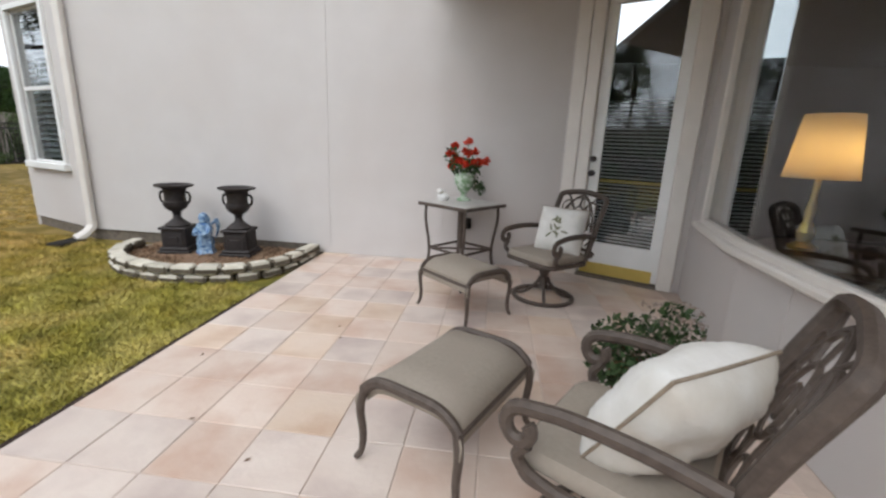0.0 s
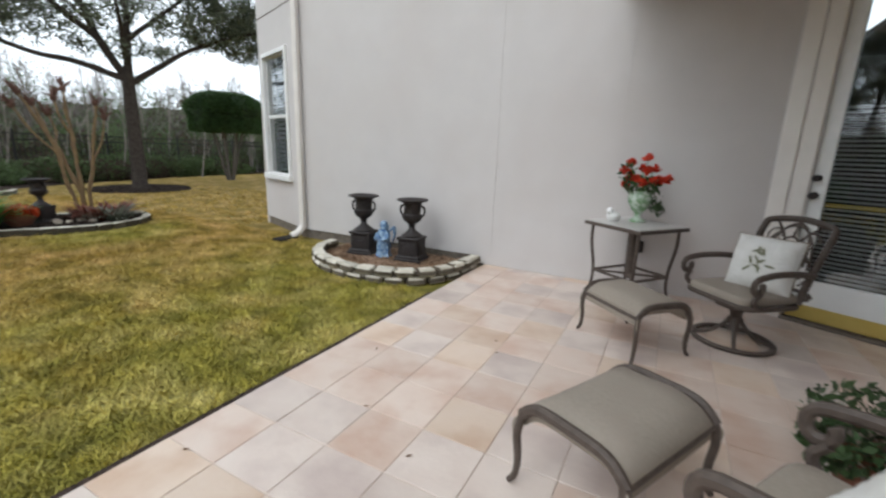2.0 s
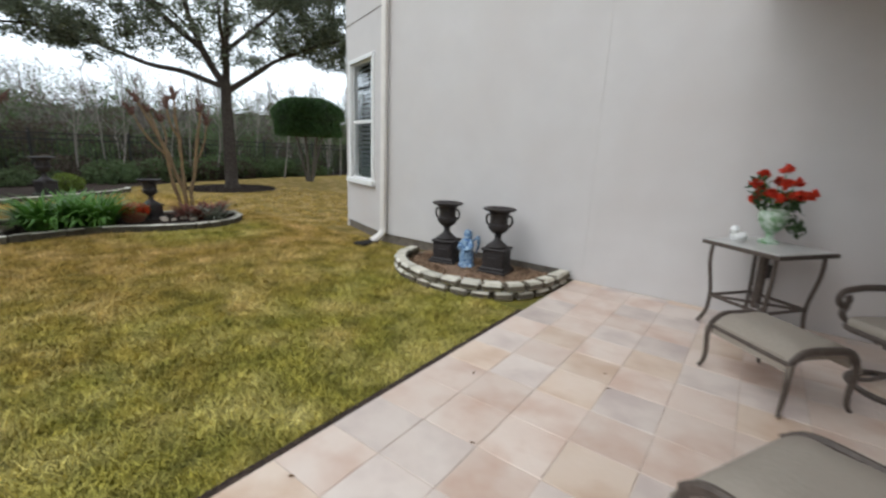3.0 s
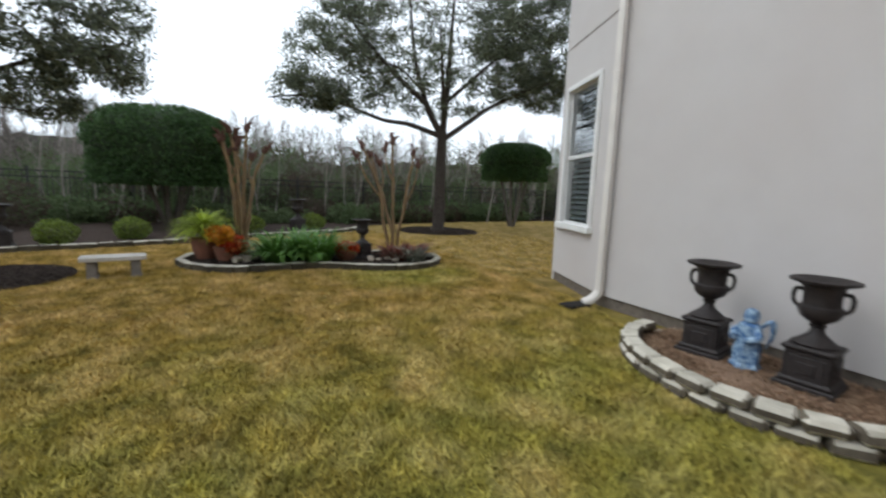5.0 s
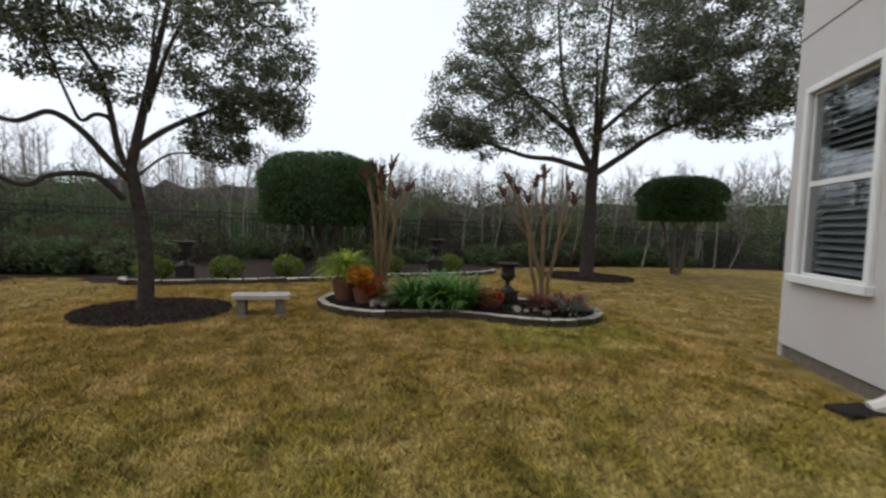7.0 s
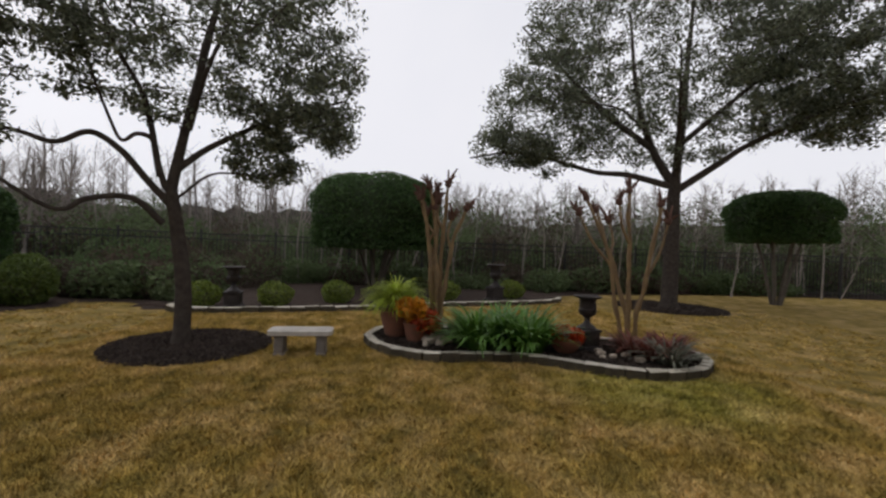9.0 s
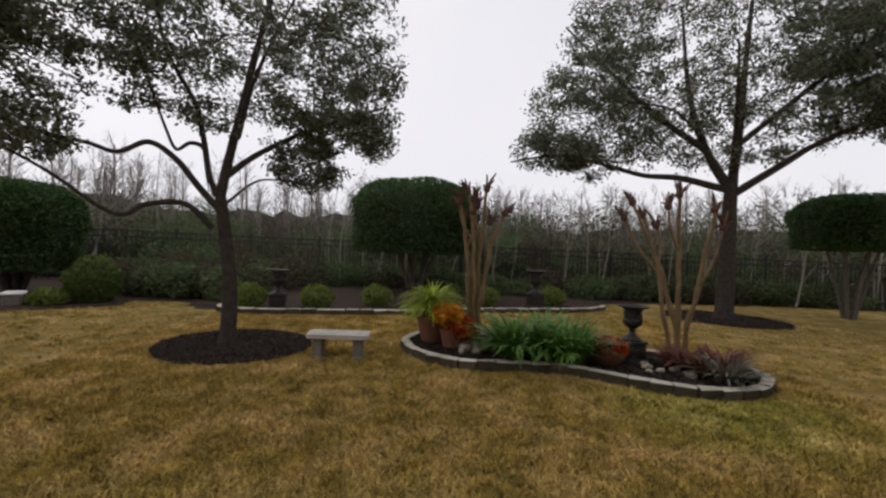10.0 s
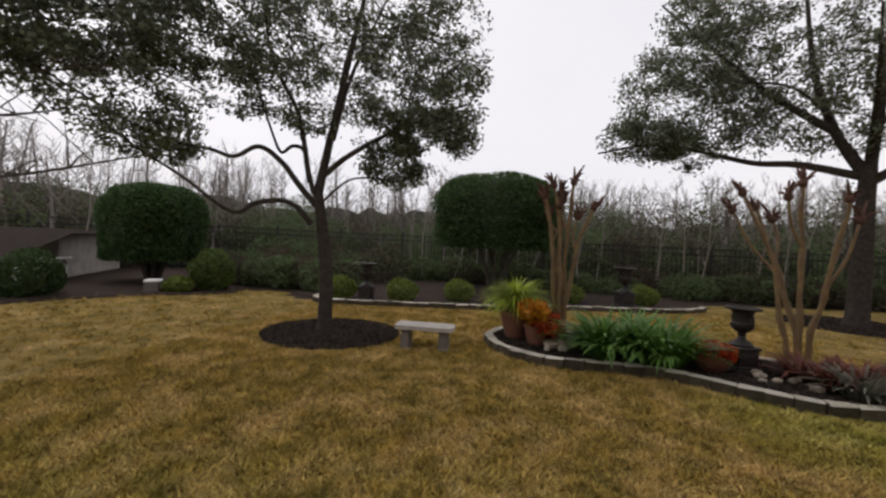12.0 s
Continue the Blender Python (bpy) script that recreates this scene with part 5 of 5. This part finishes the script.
def crape(at, stems, label):
    c = thing("crape_myrtle", label, "tree", pose(*at) @ Matrix.Diagonal((1, 1, 0.95, 1)))
    for pts in stems:
        pl = [p + Vector((0.018 * noise.noise((p.z * 3, pts[-1][1] * 9, 1)), 0.03 * noise.noise((p.z * 3, pts[-1][1] * 9, 5)), 0)) for p in curve(pts, 5)]
        n = len(pl)
        stem = part("stem", Geo().tube(pl, [0.036 - 0.014 * k / n + 0.006 * math.sin(k * 1.7) for k in range(n)], 8), CRAPE, c)
        # a side prong leaves each stem below its top
        k0 = int(n * 0.62)
        a = random.uniform(0, 6.28)
        out = Vector((0.05 * math.cos(a), 0.16 * math.copysign(1, math.sin(a)), 0))
        tip = pl[k0] + (pl[-1] - pl[k0]) * 0.78 + out
        prong = curve([pl[k0], pl[k0].lerp(tip, 0.45) + out * 0.35, tip], 4)
        part("prong", Geo().tube(prong, [0.022 - 0.001 * k for k in range(len(prong))], 7), CRAPE, stem)
        for top, d in ((pl[-1], (pl[-1] - pl[-3]).normalized()), (prong[-1], (prong[-1] - prong[-3]).normalized())):
            kn = Geo().lathe([(0.015, -0.05), (0.04, -0.03), (0.05, 0.0), (0.042, 0.035), (0.015, 0.05)], 8, tuple(top), 3, 0.2)
            for k in range(9):
                b = random.uniform(0, 6.28)
                e = top + d * random.uniform(0.0, 0.2) + Vector((math.cos(b), math.sin(b), random.uniform(-.1, .6))) * random.uniform(0.05, 0.12)
                part("shoot", Geo().tube([top, top.lerp(e, 0.6) + d * 0.02, e], [0.019, 0.015, 0.01], 5), CRAPE_TIP, stem)
            part("pruned_knuckle", kn, CRAPE_TIP, stem)


CRAPE = mat("crape_bark", (0.235, 0.15, 0.06), 0.7, second=(0.13, 0.082, 0.045), scale=9, bump=0.4, bump_scale=30)
CRAPE_TIP = mat("crape_knuckle", (0.14, 0.075, 0.055), 0.9, second=(0.09, 0.05, 0.04), scale=25, bump=0.8, spec=0.12)
crape((-7.42, -3.76, 0.0), [[(0, 0, 0), (0.02, -0.06, 0.8), (0.0, -0.12, 1.5), (0.02, -0.22, 2.05)], [(0.05, 0.03, 0), (0.04, 0.02, 0.9), (0.0, -0.02, 1.6), (0, -0.1, 2.2)],
                           [(0, 0.06, 0), (-0.05, 0.08, 0.9), (-0.05, 0.1, 1.7), (0, 0.14, 2.25)], [(0.03, 0.08, 0), (0.02, 0.14, 0.7), (0.0, 0.25, 1.4), (0, 0.42, 1.9)],
                           [(-0.05, -0.03, 0), (-0.08, -0.02, 1.0), (-0.1, 0.02, 2.0)]], "crape myrtle pruned to knuckled bare stems")
crape((-7.0, -1.20, 0.0), [[(0, -0.02, 0), (-0.04, -0.10, 0.6), (-0.08, -0.2, 1.27), (-0.18, -0.5, 2.1)], [(0.02, 0.05, 0), (0.02, 0.05, 0.7), (0.0, 0.03, 1.6), (0.02, 0.0, 2.2)],
                           [(0.04, 0.1, 0), (0.08, 0.16, 0.6), (0.12, 0.24, 1.1), (0.18, 0.36, 2.0)], [(0, 0.08, 0), (-0.12, 0.02, 0.7), (-0.25, -0.15, 1.4), (-0.35, -0.3, 1.95)]],
      "crape myrtle with four pruned golden-brown stems")

garden_urn(pose(-6.62, -1.84, 0.02, 0, 0, 20), "black cast-iron urn on a pedestal in the island bed", 0.93)
garden_urn(pose(-9.15, -7.40, 0.0, 0, 0, 10), "dark cast-iron urn in the far bed", 1.03)
garden_urn(pose(-11.3, -2.29, 0.0, 0, 0, 25), "dark cast-iron urn in the far bed by the shrubs", 1.2)


def clump(name, label, at, n, spread, length, width, material, up, droop):
    spots = []
    for k in range(n):
        a, r = random.uniform(0, 6.28), spread * math.sqrt(random.random())
        spots.append(((r * math.cos(a), r * math.sin(a), 0), a + random.uniform(-0.5, 0.5)))
    return solid(name, leaf_blades(spots, length, width, None, up, droop), material, label, "plant", pose(*at), smooth=0)


for k, (x, y) in enumerate(((-6.52, -3.22), (-6.62, -2.88), (-6.45, -2.62))):
    clump("agapanthus", "dense clump of glossy strap-leaved agapanthus", (x, y, 0.03), 260, 0.2, 0.66, 0.044, GREEN, 1.25, 0.3)

pot = thing("fern_pot", "terracotta pot with an arching yellow-green fern", "plant", pose(-7.08, -4.27, 0.03))
part("pot", Geo().lathe([(0.13, 0), (0.18, 0.16), (0.205, 0.29), (0.22, 0.29), (0.22, 0.34), (0.19, 0.34), (0.18, 0.28)], 22), TERRACOTTA, pot)
fs = leaf_blades([((0, 0, 0.33), 2.399 * k) for k in range(700)], 0.66, 0.022, None, 1.25, 0.40)
part("fronds", fs, FERN, pot, smooth=0)
pot = thing("croton_pot", "terracotta pot with a yellow and red croton", "plant", pose(-6.84, -3.98, 0.03))
part("pot", Geo().lathe([(0.12, 0), (0.15, 0.12), (0.165, 0.2), (0.175, 0.2), (0.175, 0.23), (0.15, 0.23)], 20), TERRACOTTA, pot)
for nm, m, c, n in (("yellow_leaves", YELLOW, (0.12, -0.06, 0.43), 300), ("red_leaves", ORANGE, (0.06, 0.12, 0.26), 300)):
    o = new(nm, leaf_mesh(nm, blob_points(n, c, (0.2, 0.2, 0.14), 0.4), 0.11, m, 0.42))
    o.parent = pot
pot = thing("flower_pot", "rusty red bowl of orange-red foliage by the urn", "plant", pose(-6.42, -2.17, 0.03))
part("bowl", Geo().lathe([(0.1, 0), (0.15, 0.06), (0.2, 0.14), (0.205, 0.17), (0.18, 0.17)], 20), TERRACOTTA, pot)
o = new("foliage", leaf_mesh("foliage", blob_points(300, (0, 0, 0.2), (0.22, 0.22, 0.11), 0.4), 0.075, ORANGE, 0.6))
o.parent = pot
for x, y, m, lab in ((-6.42, -1.36, MAROON, "spiky maroon bromeliad clump"), (-6.2, -1.22, MAROON, "spiky maroon bromeliad clump beside the stems"), (-5.98, -1.12, SILVER, "spiky silver-grey clump at the bed edge"), (-6.42, -0.92, MAROON, "spiky maroon bromeliad clump at the bed end")):
    clump("bromeliad", lab, (x, y, 0.03), 110, 0.13, 0.42, 0.03, m, 1.05, 0.25)

ROCK = mat("pale_rock", (0.42, 0.36, 0.29), 0.9, second=(0.28, 0.23, 0.18), scale=12, bump=0.7, rand=0.2, spec=0.12)
rockm = []
for k in range(3):
    bm = bmesh.new()
    bmesh.ops.create_icosphere(bm, subdivisions=2, radius=1)
    for v in bm.verts:
        v.co *= 1 + 0.35 * noise.noise(v.co * 1.3 + Vector((k * 5, 0, 0)))
    me = bpy.data.meshes.new("rock")
    bm.to_mesh(me)
    bm.free()
    me.materials.append(ROCK)
    rockm.append(me)
for k in range(16):
    near = k < 9
    x, y = (-6.66 + random.uniform(-0.2, 0.2), -3.72 + random.uniform(-0.16, 0.16)) if near else (-6.2 + random.uniform(-0.25, 0.2), -1.66 + random.uniform(-0.25, 0.25))
    r = random.uniform(0.04, 0.075) if near else random.uniform(0.03, 0.055)
    ob = tagged(new("rock", rockm[k % 3]), "pale tan garden rock on the mulch", "rock", "garden rocks")
    ob.matrix_basis = pose(x, y, 0.05 + r * 0.3, 0, 0, random.uniform(0, 360)) @ Matrix.Diagonal((r * 1.3, r, r * 0.75, 1))


def shrub(at, r, h, material, label, n=2600, leaf=0.06):
    s = thing("shrub", label, "shrub", pose(*at))
    pts = blob_points(n, (0, 0, h * 0.5), (r, r, h * 0.55), 0.7)
    lump = np.array([1 + 0.16 * noise.noise(tuple(q * 3.0)) for q in pts])[:, None]
    o = new("crown", leaf_mesh("crown", pts * lump, leaf, material, 0.55))
    o.parent = s
    g2 = Geo()
    for k in range(6):
        a = k * 1.05
        g2.tube([(0, 0, -0.02), (r * 0.3 * math.cos(a), r * 0.3 * math.sin(a), h * 0.3), (r * 0.55 * math.cos(a), r * 0.55 * math.sin(a), h * 0.6)], [0.02, 0.014, 0.008], 5)
    part("stems", g2, BARK, s)


LIME = leaf_mat("lime_leaf", (0.14, 0.19, 0.03), (0.19, 0.24, 0.05), 0.35)
DEEP = leaf_mat("deep_green_leaf", (0.035, 0.07, 0.02), (0.055, 0.10, 0.03), 0.4)
for x, y in ((-9.55, -6.8), (-10.2, -5.75), (-12.1, -1.75), (-11.35, -3.45), (-9.2, -8.0)):
    shrub((x, y, 0.0), 0.34, 0.44, LIME, "small rounded yellow-green shrub in the far bed", 1500, 0.055)
shrub((-6.58, -12.5, LAWN_Z), 0.52, 0.78, DEEP, "clipped round dark green bush by the shed", 4200, 0.06)
MID = leaf_mat("mid_green_leaf", (0.085, 0.13, 0.028), (0.12, 0.165, 0.045), 0.35)
shrub((-8.98, -10.95, LAWN_Z), 0.46, 0.85, MID, "rounded green bush beside the topiary", 3000, 0.07)
shrub((-8.35, -11.2, LAWN_Z), 0.3, 0.32, LIME, "low rounded yellow-green bush", 1000, 0.06)
bed("mulch_bed_corner", "dark mulch under the corner shrubs", plan([(-4.8, -12.6), (-5.9, -12.0), (-6.7, -11.75), (-7.5, -11.35), (-8.6, -10.4), (-9.2, -10.4), (-10.4, -12.0), (-9.5, -14.5), (-7, -14.6), (-5, -14.4), (-4.8, -12.6)], 3)[:-1], LAWN_Z + 0.03, MULCH)
unit = thing("utility_box", "low pale grey utility box on the mulch", "utility box", pose(-8.15, -11.6, LAWN_Z, 0, 0, 40))
part("body", Geo().box((0, 0, 0.11), (0.34, 0.26, 0.22), b=0.02), LEGSTONE, unit)
part("lid", Geo().box((0, 0, 0.235), (0.37, 0.29, 0.05), b=0.018), WHITE, unit)


# ---- fence ----
def fence():
    blk = mat("black_fence", (0.02, 0.02, 0.02), 0.6, 0.2, second=(0.035, 0.033, 0.03), scale=20)
    f = thing("fence", "black iron picket fence at the lawn's end", "fence")
    line = [(-8.6, -20.0), (-15.6, -11.5), (-15.8, 13.0), (-12.0, 18.0)]
    pick = Geo().box((0, 0, 0.72), (0.018, 0.018, 1.44)).mesh("picket", blk, 0)
    post = Geo().box((0, 0, 0.80), (0.06, 0.06, 1.6), b=0.004).mesh("post", blk, 0)
    more = Geo()
    made = 0
    for a, b in zip(line, line[1:]):
        a, b = Vector((*a, LAWN_Z)), Vector((*b, LAWN_Z))
        d = b - a
        ang = math.degrees(math.atan2(d.y, d.x))
        n = max(1, round(d.length / 2.4))
        for k in range(n):
            o = new("post", post)
            o.parent = f
            o.matrix_basis = pose(*a.lerp(b, k / n), 0, 0, ang)
        for z in (0.18, 1.28, 1.46):
            m = a.lerp(b, 0.5)
            part("rail", Geo().box((0, 0, z), (d.length, 0.03, 0.035)).moved(pose(*m, 0, 0, ang)), blk, f, smooth=0)
        k = 0.13
        while k < d.length:
            p = a + d.normalized() * k
            if -9 < p.y < 8 and made < 290:
                o = new("picket", pick)
                o.parent = f
                o.matrix_basis = pose(*p, 0, 0, ang)
                made += 1
            else:
                more.box((p.x, p.y, p.z + 0.72), (0.018, 0.018, 1.44))
            k += 0.13
    tagged(part("picket_run", more, blk, f, smooth=0), kind="stuff")


fence()


# ---- neighbour's house and bare tree ----
def neighbour():
    h = thing("neighbour_house", "low pale clapboard house with a dark roof and porch", "house", pose(-8.7, -14.7, LAWN_Z, 0, 0, 33))
    clap = mat("clapboard", (0.55, 0.50, 0.46), 0.85, second=(0.33, 0.30, 0.27), scale=4, bump=0.2)
    rf = mat("old_roof", (0.035, 0.028, 0.026), 1.0, second=(0.055, 0.045, 0.04), scale=10, bump=0.5, spec=0.0)
    part("wall", Geo().box((-1.6, -1.5, 0.53), (3.4, 2.6, 1.06)), clap, h, smooth=0)
    for k in range(6):
        part("board", Geo().box((-1.6, -0.185, 0.10 + 0.17 * k), (3.4, 0.03, 0.158), b=0.004), clap, h)
    part("porch_wall", Geo().box((1.0, -1.6, 0.28), (1.8, 2.0, 0.56)), LEGSTONE, h, smooth=0)
    roof = Geo().add([(-3.5, 0.15, 1.08), (0.3, 0.15, 1.08), (2.3, 0.1, 0.60), (2.3, -3.0, 0.60), (-3.5, -3.0, 1.08), (-3.5, -1.4, 1.16), (-0.1, -1.4, 1.16)],
                     [(0, 1, 6, 5), (1, 2, 3, 6), (3, 4, 5, 6), (0, 5, 4), (0, 4, 3, 2, 1)])
    part("roof", roof, rf, h, smooth=0)
    for x in (0.25, 1.1, 1.9):
        part("porch_post", Geo().box((x, 0.0, 0.27), (0.1, 0.1, 0.54), b=0.008), WHITE, h, "pale painted porch post")
    part("porch_rail", Geo().box((1.05, 0.06, 0.52), (1.9, 0.05, 0.06), b=0.006), WHITE, h)


neighbour()


def bare_tree(at, label):
    t = thing("bare_tree", label, "tree", pose(*at))
    dark = mat("bare_bark", (0.075, 0.065, 0.06), 0.95, second=(0.12, 0.10, 0.09), scale=12, bump=0.6)
    part("trunk", Geo().tube(curve([(0, 0, 0), (0.03, 0.05, 1.0), (0, 0.1, 2.0), (0.05, 0.0, 3.4), (0, 0, 4.6)], 5), [0.12 - 0.004 * k for k in range(21)], 8), dark, t)
    for k in range(15):
        z = 1.4 + 0.22 * k
        a = k * 2.4
        ln = 2.3 - 0.06 * k
        end = Vector((ln * math.cos(a), ln * math.sin(a), z + random.uniform(0.1, 0.9)))
        pts = curve([(0, 0.05, z), end * 0.4 + Vector((0, 0, z * 0.6 - 0.05)), end], 6)
        g2 = Geo().tube(pts, [0.024 - 0.0015 * j for j in range(len(pts))], 6)
        for j in range(14):
            p = pts[random.randrange(3, len(pts))]
            e = p + Vector((random.uniform(-.6, .6), random.uniform(-.6, .6), random.uniform(-.1, .7)))
            g2.tube([p, p.lerp(e, 0.5) + Vector((0, 0, 0.05)), e], [0.011, 0.008, 0.004], 4)
        part("limb", g2, dark, t)


bare_tree((-4.15, -9.9, LAWN_Z), "leafless tree with thin dark drooping branches")


# ---- seen through the glass ----
def table_lamp():
    l = thing("table_lamp", "brass table lamp with a glowing pleated cream shade", "lamp", pose(3.92, -1.78, 0.0))
    sh = bpy.data.materials.new("lamp_shade")
    sh.use_nodes = True
    n, k = sh.node_tree.nodes, sh.node_tree.links
    p = n["Principled BSDF"]
    p.inputs["Base Color"].default_value = (0.85, 0.75, 0.56, 1)
    p.inputs["Roughness"].default_value = 0.9
    tr, mx = n.new("ShaderNodeBsdfTranslucent"), n.new("ShaderNodeMixShader")
    tr.inputs["Color"].default_value = (0.88, 0.74, 0.48, 1)
    mx.inputs[0].default_value = 0.65
    k.new(p.outputs[0], mx.inputs[1])
    k.new(tr.outputs[0], mx.inputs[2])
    k.new(mx.outputs[0], n["Material Output"].inputs["Surface"])
    bulb = new("bulb", bpy.data.lights.new("bulb", "POINT"))
    bulb.data.energy, bulb.data.color, bulb.data.shadow_soft_size = 1.3, (1.0, 0.78, 0.50), 0.04
    bulb.location = (3.94, -1.80, 1.34)
    part("shade", Geo().lathe([(0.185, 1.18), (0.18, 1.2), (0.14, 1.53), (0.135, 1.55), (0.13, 1.53), (0.175, 1.2)], 40, flute=20, depth=0.012), sh, l, "glowing pleated cream shade")
    part("stem", Geo().lathe([(0.075, 0.74), (0.08, 0.76), (0.035, 0.79), (0.05, 0.85), (0.022, 0.92), (0.03, 0.98), (0.018, 1.05), (0.018, 1.25)], 16), BRASS, l)
    tb = thing("lamp_table", "dark wooden table under the lamp", "table", pose(4.2, -1.95, 0.0))
    wood = mat("dark_wood", (0.06, 0.035, 0.022), 0.4, second=(0.09, 0.05, 0.03), scale=15)
    part("tabletop", Geo().lathe([(0.55, 0.70), (0.57, 0.715), (0.57, 0.74)], 32), wood, tb)
    part("pedestal", Geo().lathe([(0.3, 0), (0.28, 0.05), (0.06, 0.12), (0.05, 0.5), (0.1, 0.7)], 18), wood, tb)
    for x, y, r in ((4.5, -2.9, 200), (5.1, -1.9, 100)):
        c = thing("dining_chair", "dark upholstered dining chair inside the room", "chair", pose(x, y, 0, 0, 0, r))
        part("seat", cushion_slab(0.46, 0.46, 0.07, 0.42), mat("grey_fabric", (0.16, 0.15, 0.14), 0.9, second=(0.12, 0.11, 0.1)), c)
        part("backrest", Geo().box((-0.22, 0, 0.75), (0.06, 0.44, 0.5), b=0.02), FABRIC, c)
        for a in (1, -1):
            for b in (1, -1):
                part("leg", Geo().box((a * 0.19, b * 0.19, 0.21), (0.04, 0.04, 0.42), b=0.005), wood, c)


table_lamp()

# ---- small litter on the patio ----
DRY = leaf_mat("dry_leaf", (0.16, 0.09, 0.045), (0.11, 0.06, 0.03), 0.3)
for x, y, a in ((0.652, -3.056, 20), (1.046, -3.254, 50), (0.18, -3.72, 30), (0.95, -1.95, 70), (1.02, -2.12, 10), (0.3, -2.5, 100), (0.75, -3.8, 60)):
    lf = Geo().add([(-0.028, 0, 0.004), (-0.005, 0.011, 0.007), (0.028, 0, 0.012), (-0.005, -0.011, 0.007)], [(0, 1, 2), (0, 2, 3)])
    solid("fallen_leaf", lf, DRY, "dry brown fallen leaf on the tiles", "leaf", pose(x, y, 0.001, 0, 0, a) @ Matrix.Scale(0.65, 4), "fallen leaves", smooth=0)


# ---- patio tiles ----
def tiles():
    p, gap, x0, y0 = 0.325, 0.005, 0.03, -0.135
    mats = (TILE, TILE, TILE, TILE_C, TILE_C, TILE_B)
    made = {}

    def mesh_of(w, d, m):
        key = (round(w, 3), round(d, 3), m.name)
        if key not in made:
            made[key] = Geo().box((0, 0, -0.006), (w - gap, d - gap, 0.012), b=0.0025).mesh("tile", m, 0)
        return made[key]

    rows = [(y0 / 2 - 0.0, -y0)] + [(y0 - p * (j + 0.5), p) for j in range(26)]
    cols = [(x0 + p * (i + 0.5), p) for i in range(11)]
    for cy, d in rows:
        for cx, w in cols:
            if cx > 3.05 + 0.55 * max(0, (cy + 2.0)) * 0.6 + 0.35 and cy < -2:
                continue
            o = new("tile", mesh_of(w, d, random.choice(mats)))
            o.parent = patio
            o.location = (cx, cy, random.uniform(-0.001, 0.001))


tiles()


# ---- grass ----
def grass():
    tufts = 78000
    tx = -13.0 + 13.0 * rng.uniform(0, 1, tufts) ** 0.55
    ty = np.where(rng.uniform(0, 1, tufts) < 0.75, rng.uniform(-8.0, 0.0, tufts), rng.uniform(-12.5, 4.0, tufts))
    per = 11
    n = tufts * per
    x = np.repeat(tx, per) + rng.normal(0, 0.018, n)
    y = np.repeat(ty, per) + rng.normal(0, 0.018, n)
    tall = np.repeat(rng.uniform(0.45, 1.25, tufts), per)
    keep = ~((y > -0.02) & (x > -4.5)) & (y < 0.5 - (x + 4.5) * 0.4 + 4 * (x < -4.6))
    keep &= rng.uniform(0, 1, n) < np.clip((x + 13.5) / 3, 0.1, 1)
    keep &= ~((np.hypot(x + 6.5, y + 6.65)) < 0.9)
    for isl in (np.array(ISLE), np.array(NEAR[:-1] + [(0.0, -0.6), (0.0, 0.0), (-1.98, 0.0)])):
        inside = np.zeros(n, bool)
        j = len(isl) - 1
        for i in range(len(isl)):
            cond = ((isl[i, 1] > y) != (isl[j, 1] > y)) & (x < (isl[j, 0] - isl[i, 0]) * (y - isl[i, 1]) / (isl[j, 1] - isl[i, 1] + 1e-9) + isl[i, 0])
            inside ^= cond
            j = i
        keep &= ~inside
    keep &= x < -0.045
    keep &= ~((y < -8.7) & (x < -9.5)) & ~((y < -10.5) & (x < -8.5))
    keep &= np.hypot(x + 11.6, y - 2.05) > 1.3
    keep &= ~((x < -8.4) & (y > -9.6) & (y < -0.4) & (x < -8.6 - (y + 8.65) * 0.42))
    x, y, tall = x[keep], y[keep], tall[keep]
    n = len(x)
    h = rng.uniform(0.015, 0.05, n) * tall
    a = rng.uniform(0, 2 * np.pi, n)
    w = rng.uniform(0.003, 0.0075, n)
    lx, ly = rng.normal(0, 0.028, n), rng.normal(0, 0.028, n)
    v = np.empty((n, 3, 3), dtype=np.float32)
    v[:, 0] = np.stack([x - w * np.cos(a), y - w * np.sin(a), np.full(n, LAWN_Z)], 1)
    v[:, 1] = np.stack([x + w * np.cos(a), y + w * np.sin(a), np.full(n, LAWN_Z)], 1)
    v[:, 2] = np.stack([np.minimum(x + lx, -0.02), y + ly, LAWN_Z + h], 1)
    o = new("grass", quads("grass", v.reshape(-1, 3), n, GRASS, 3))
    tagged(o, "short straw-coloured winter grass blades", "grass", kind="stuff")


grass()
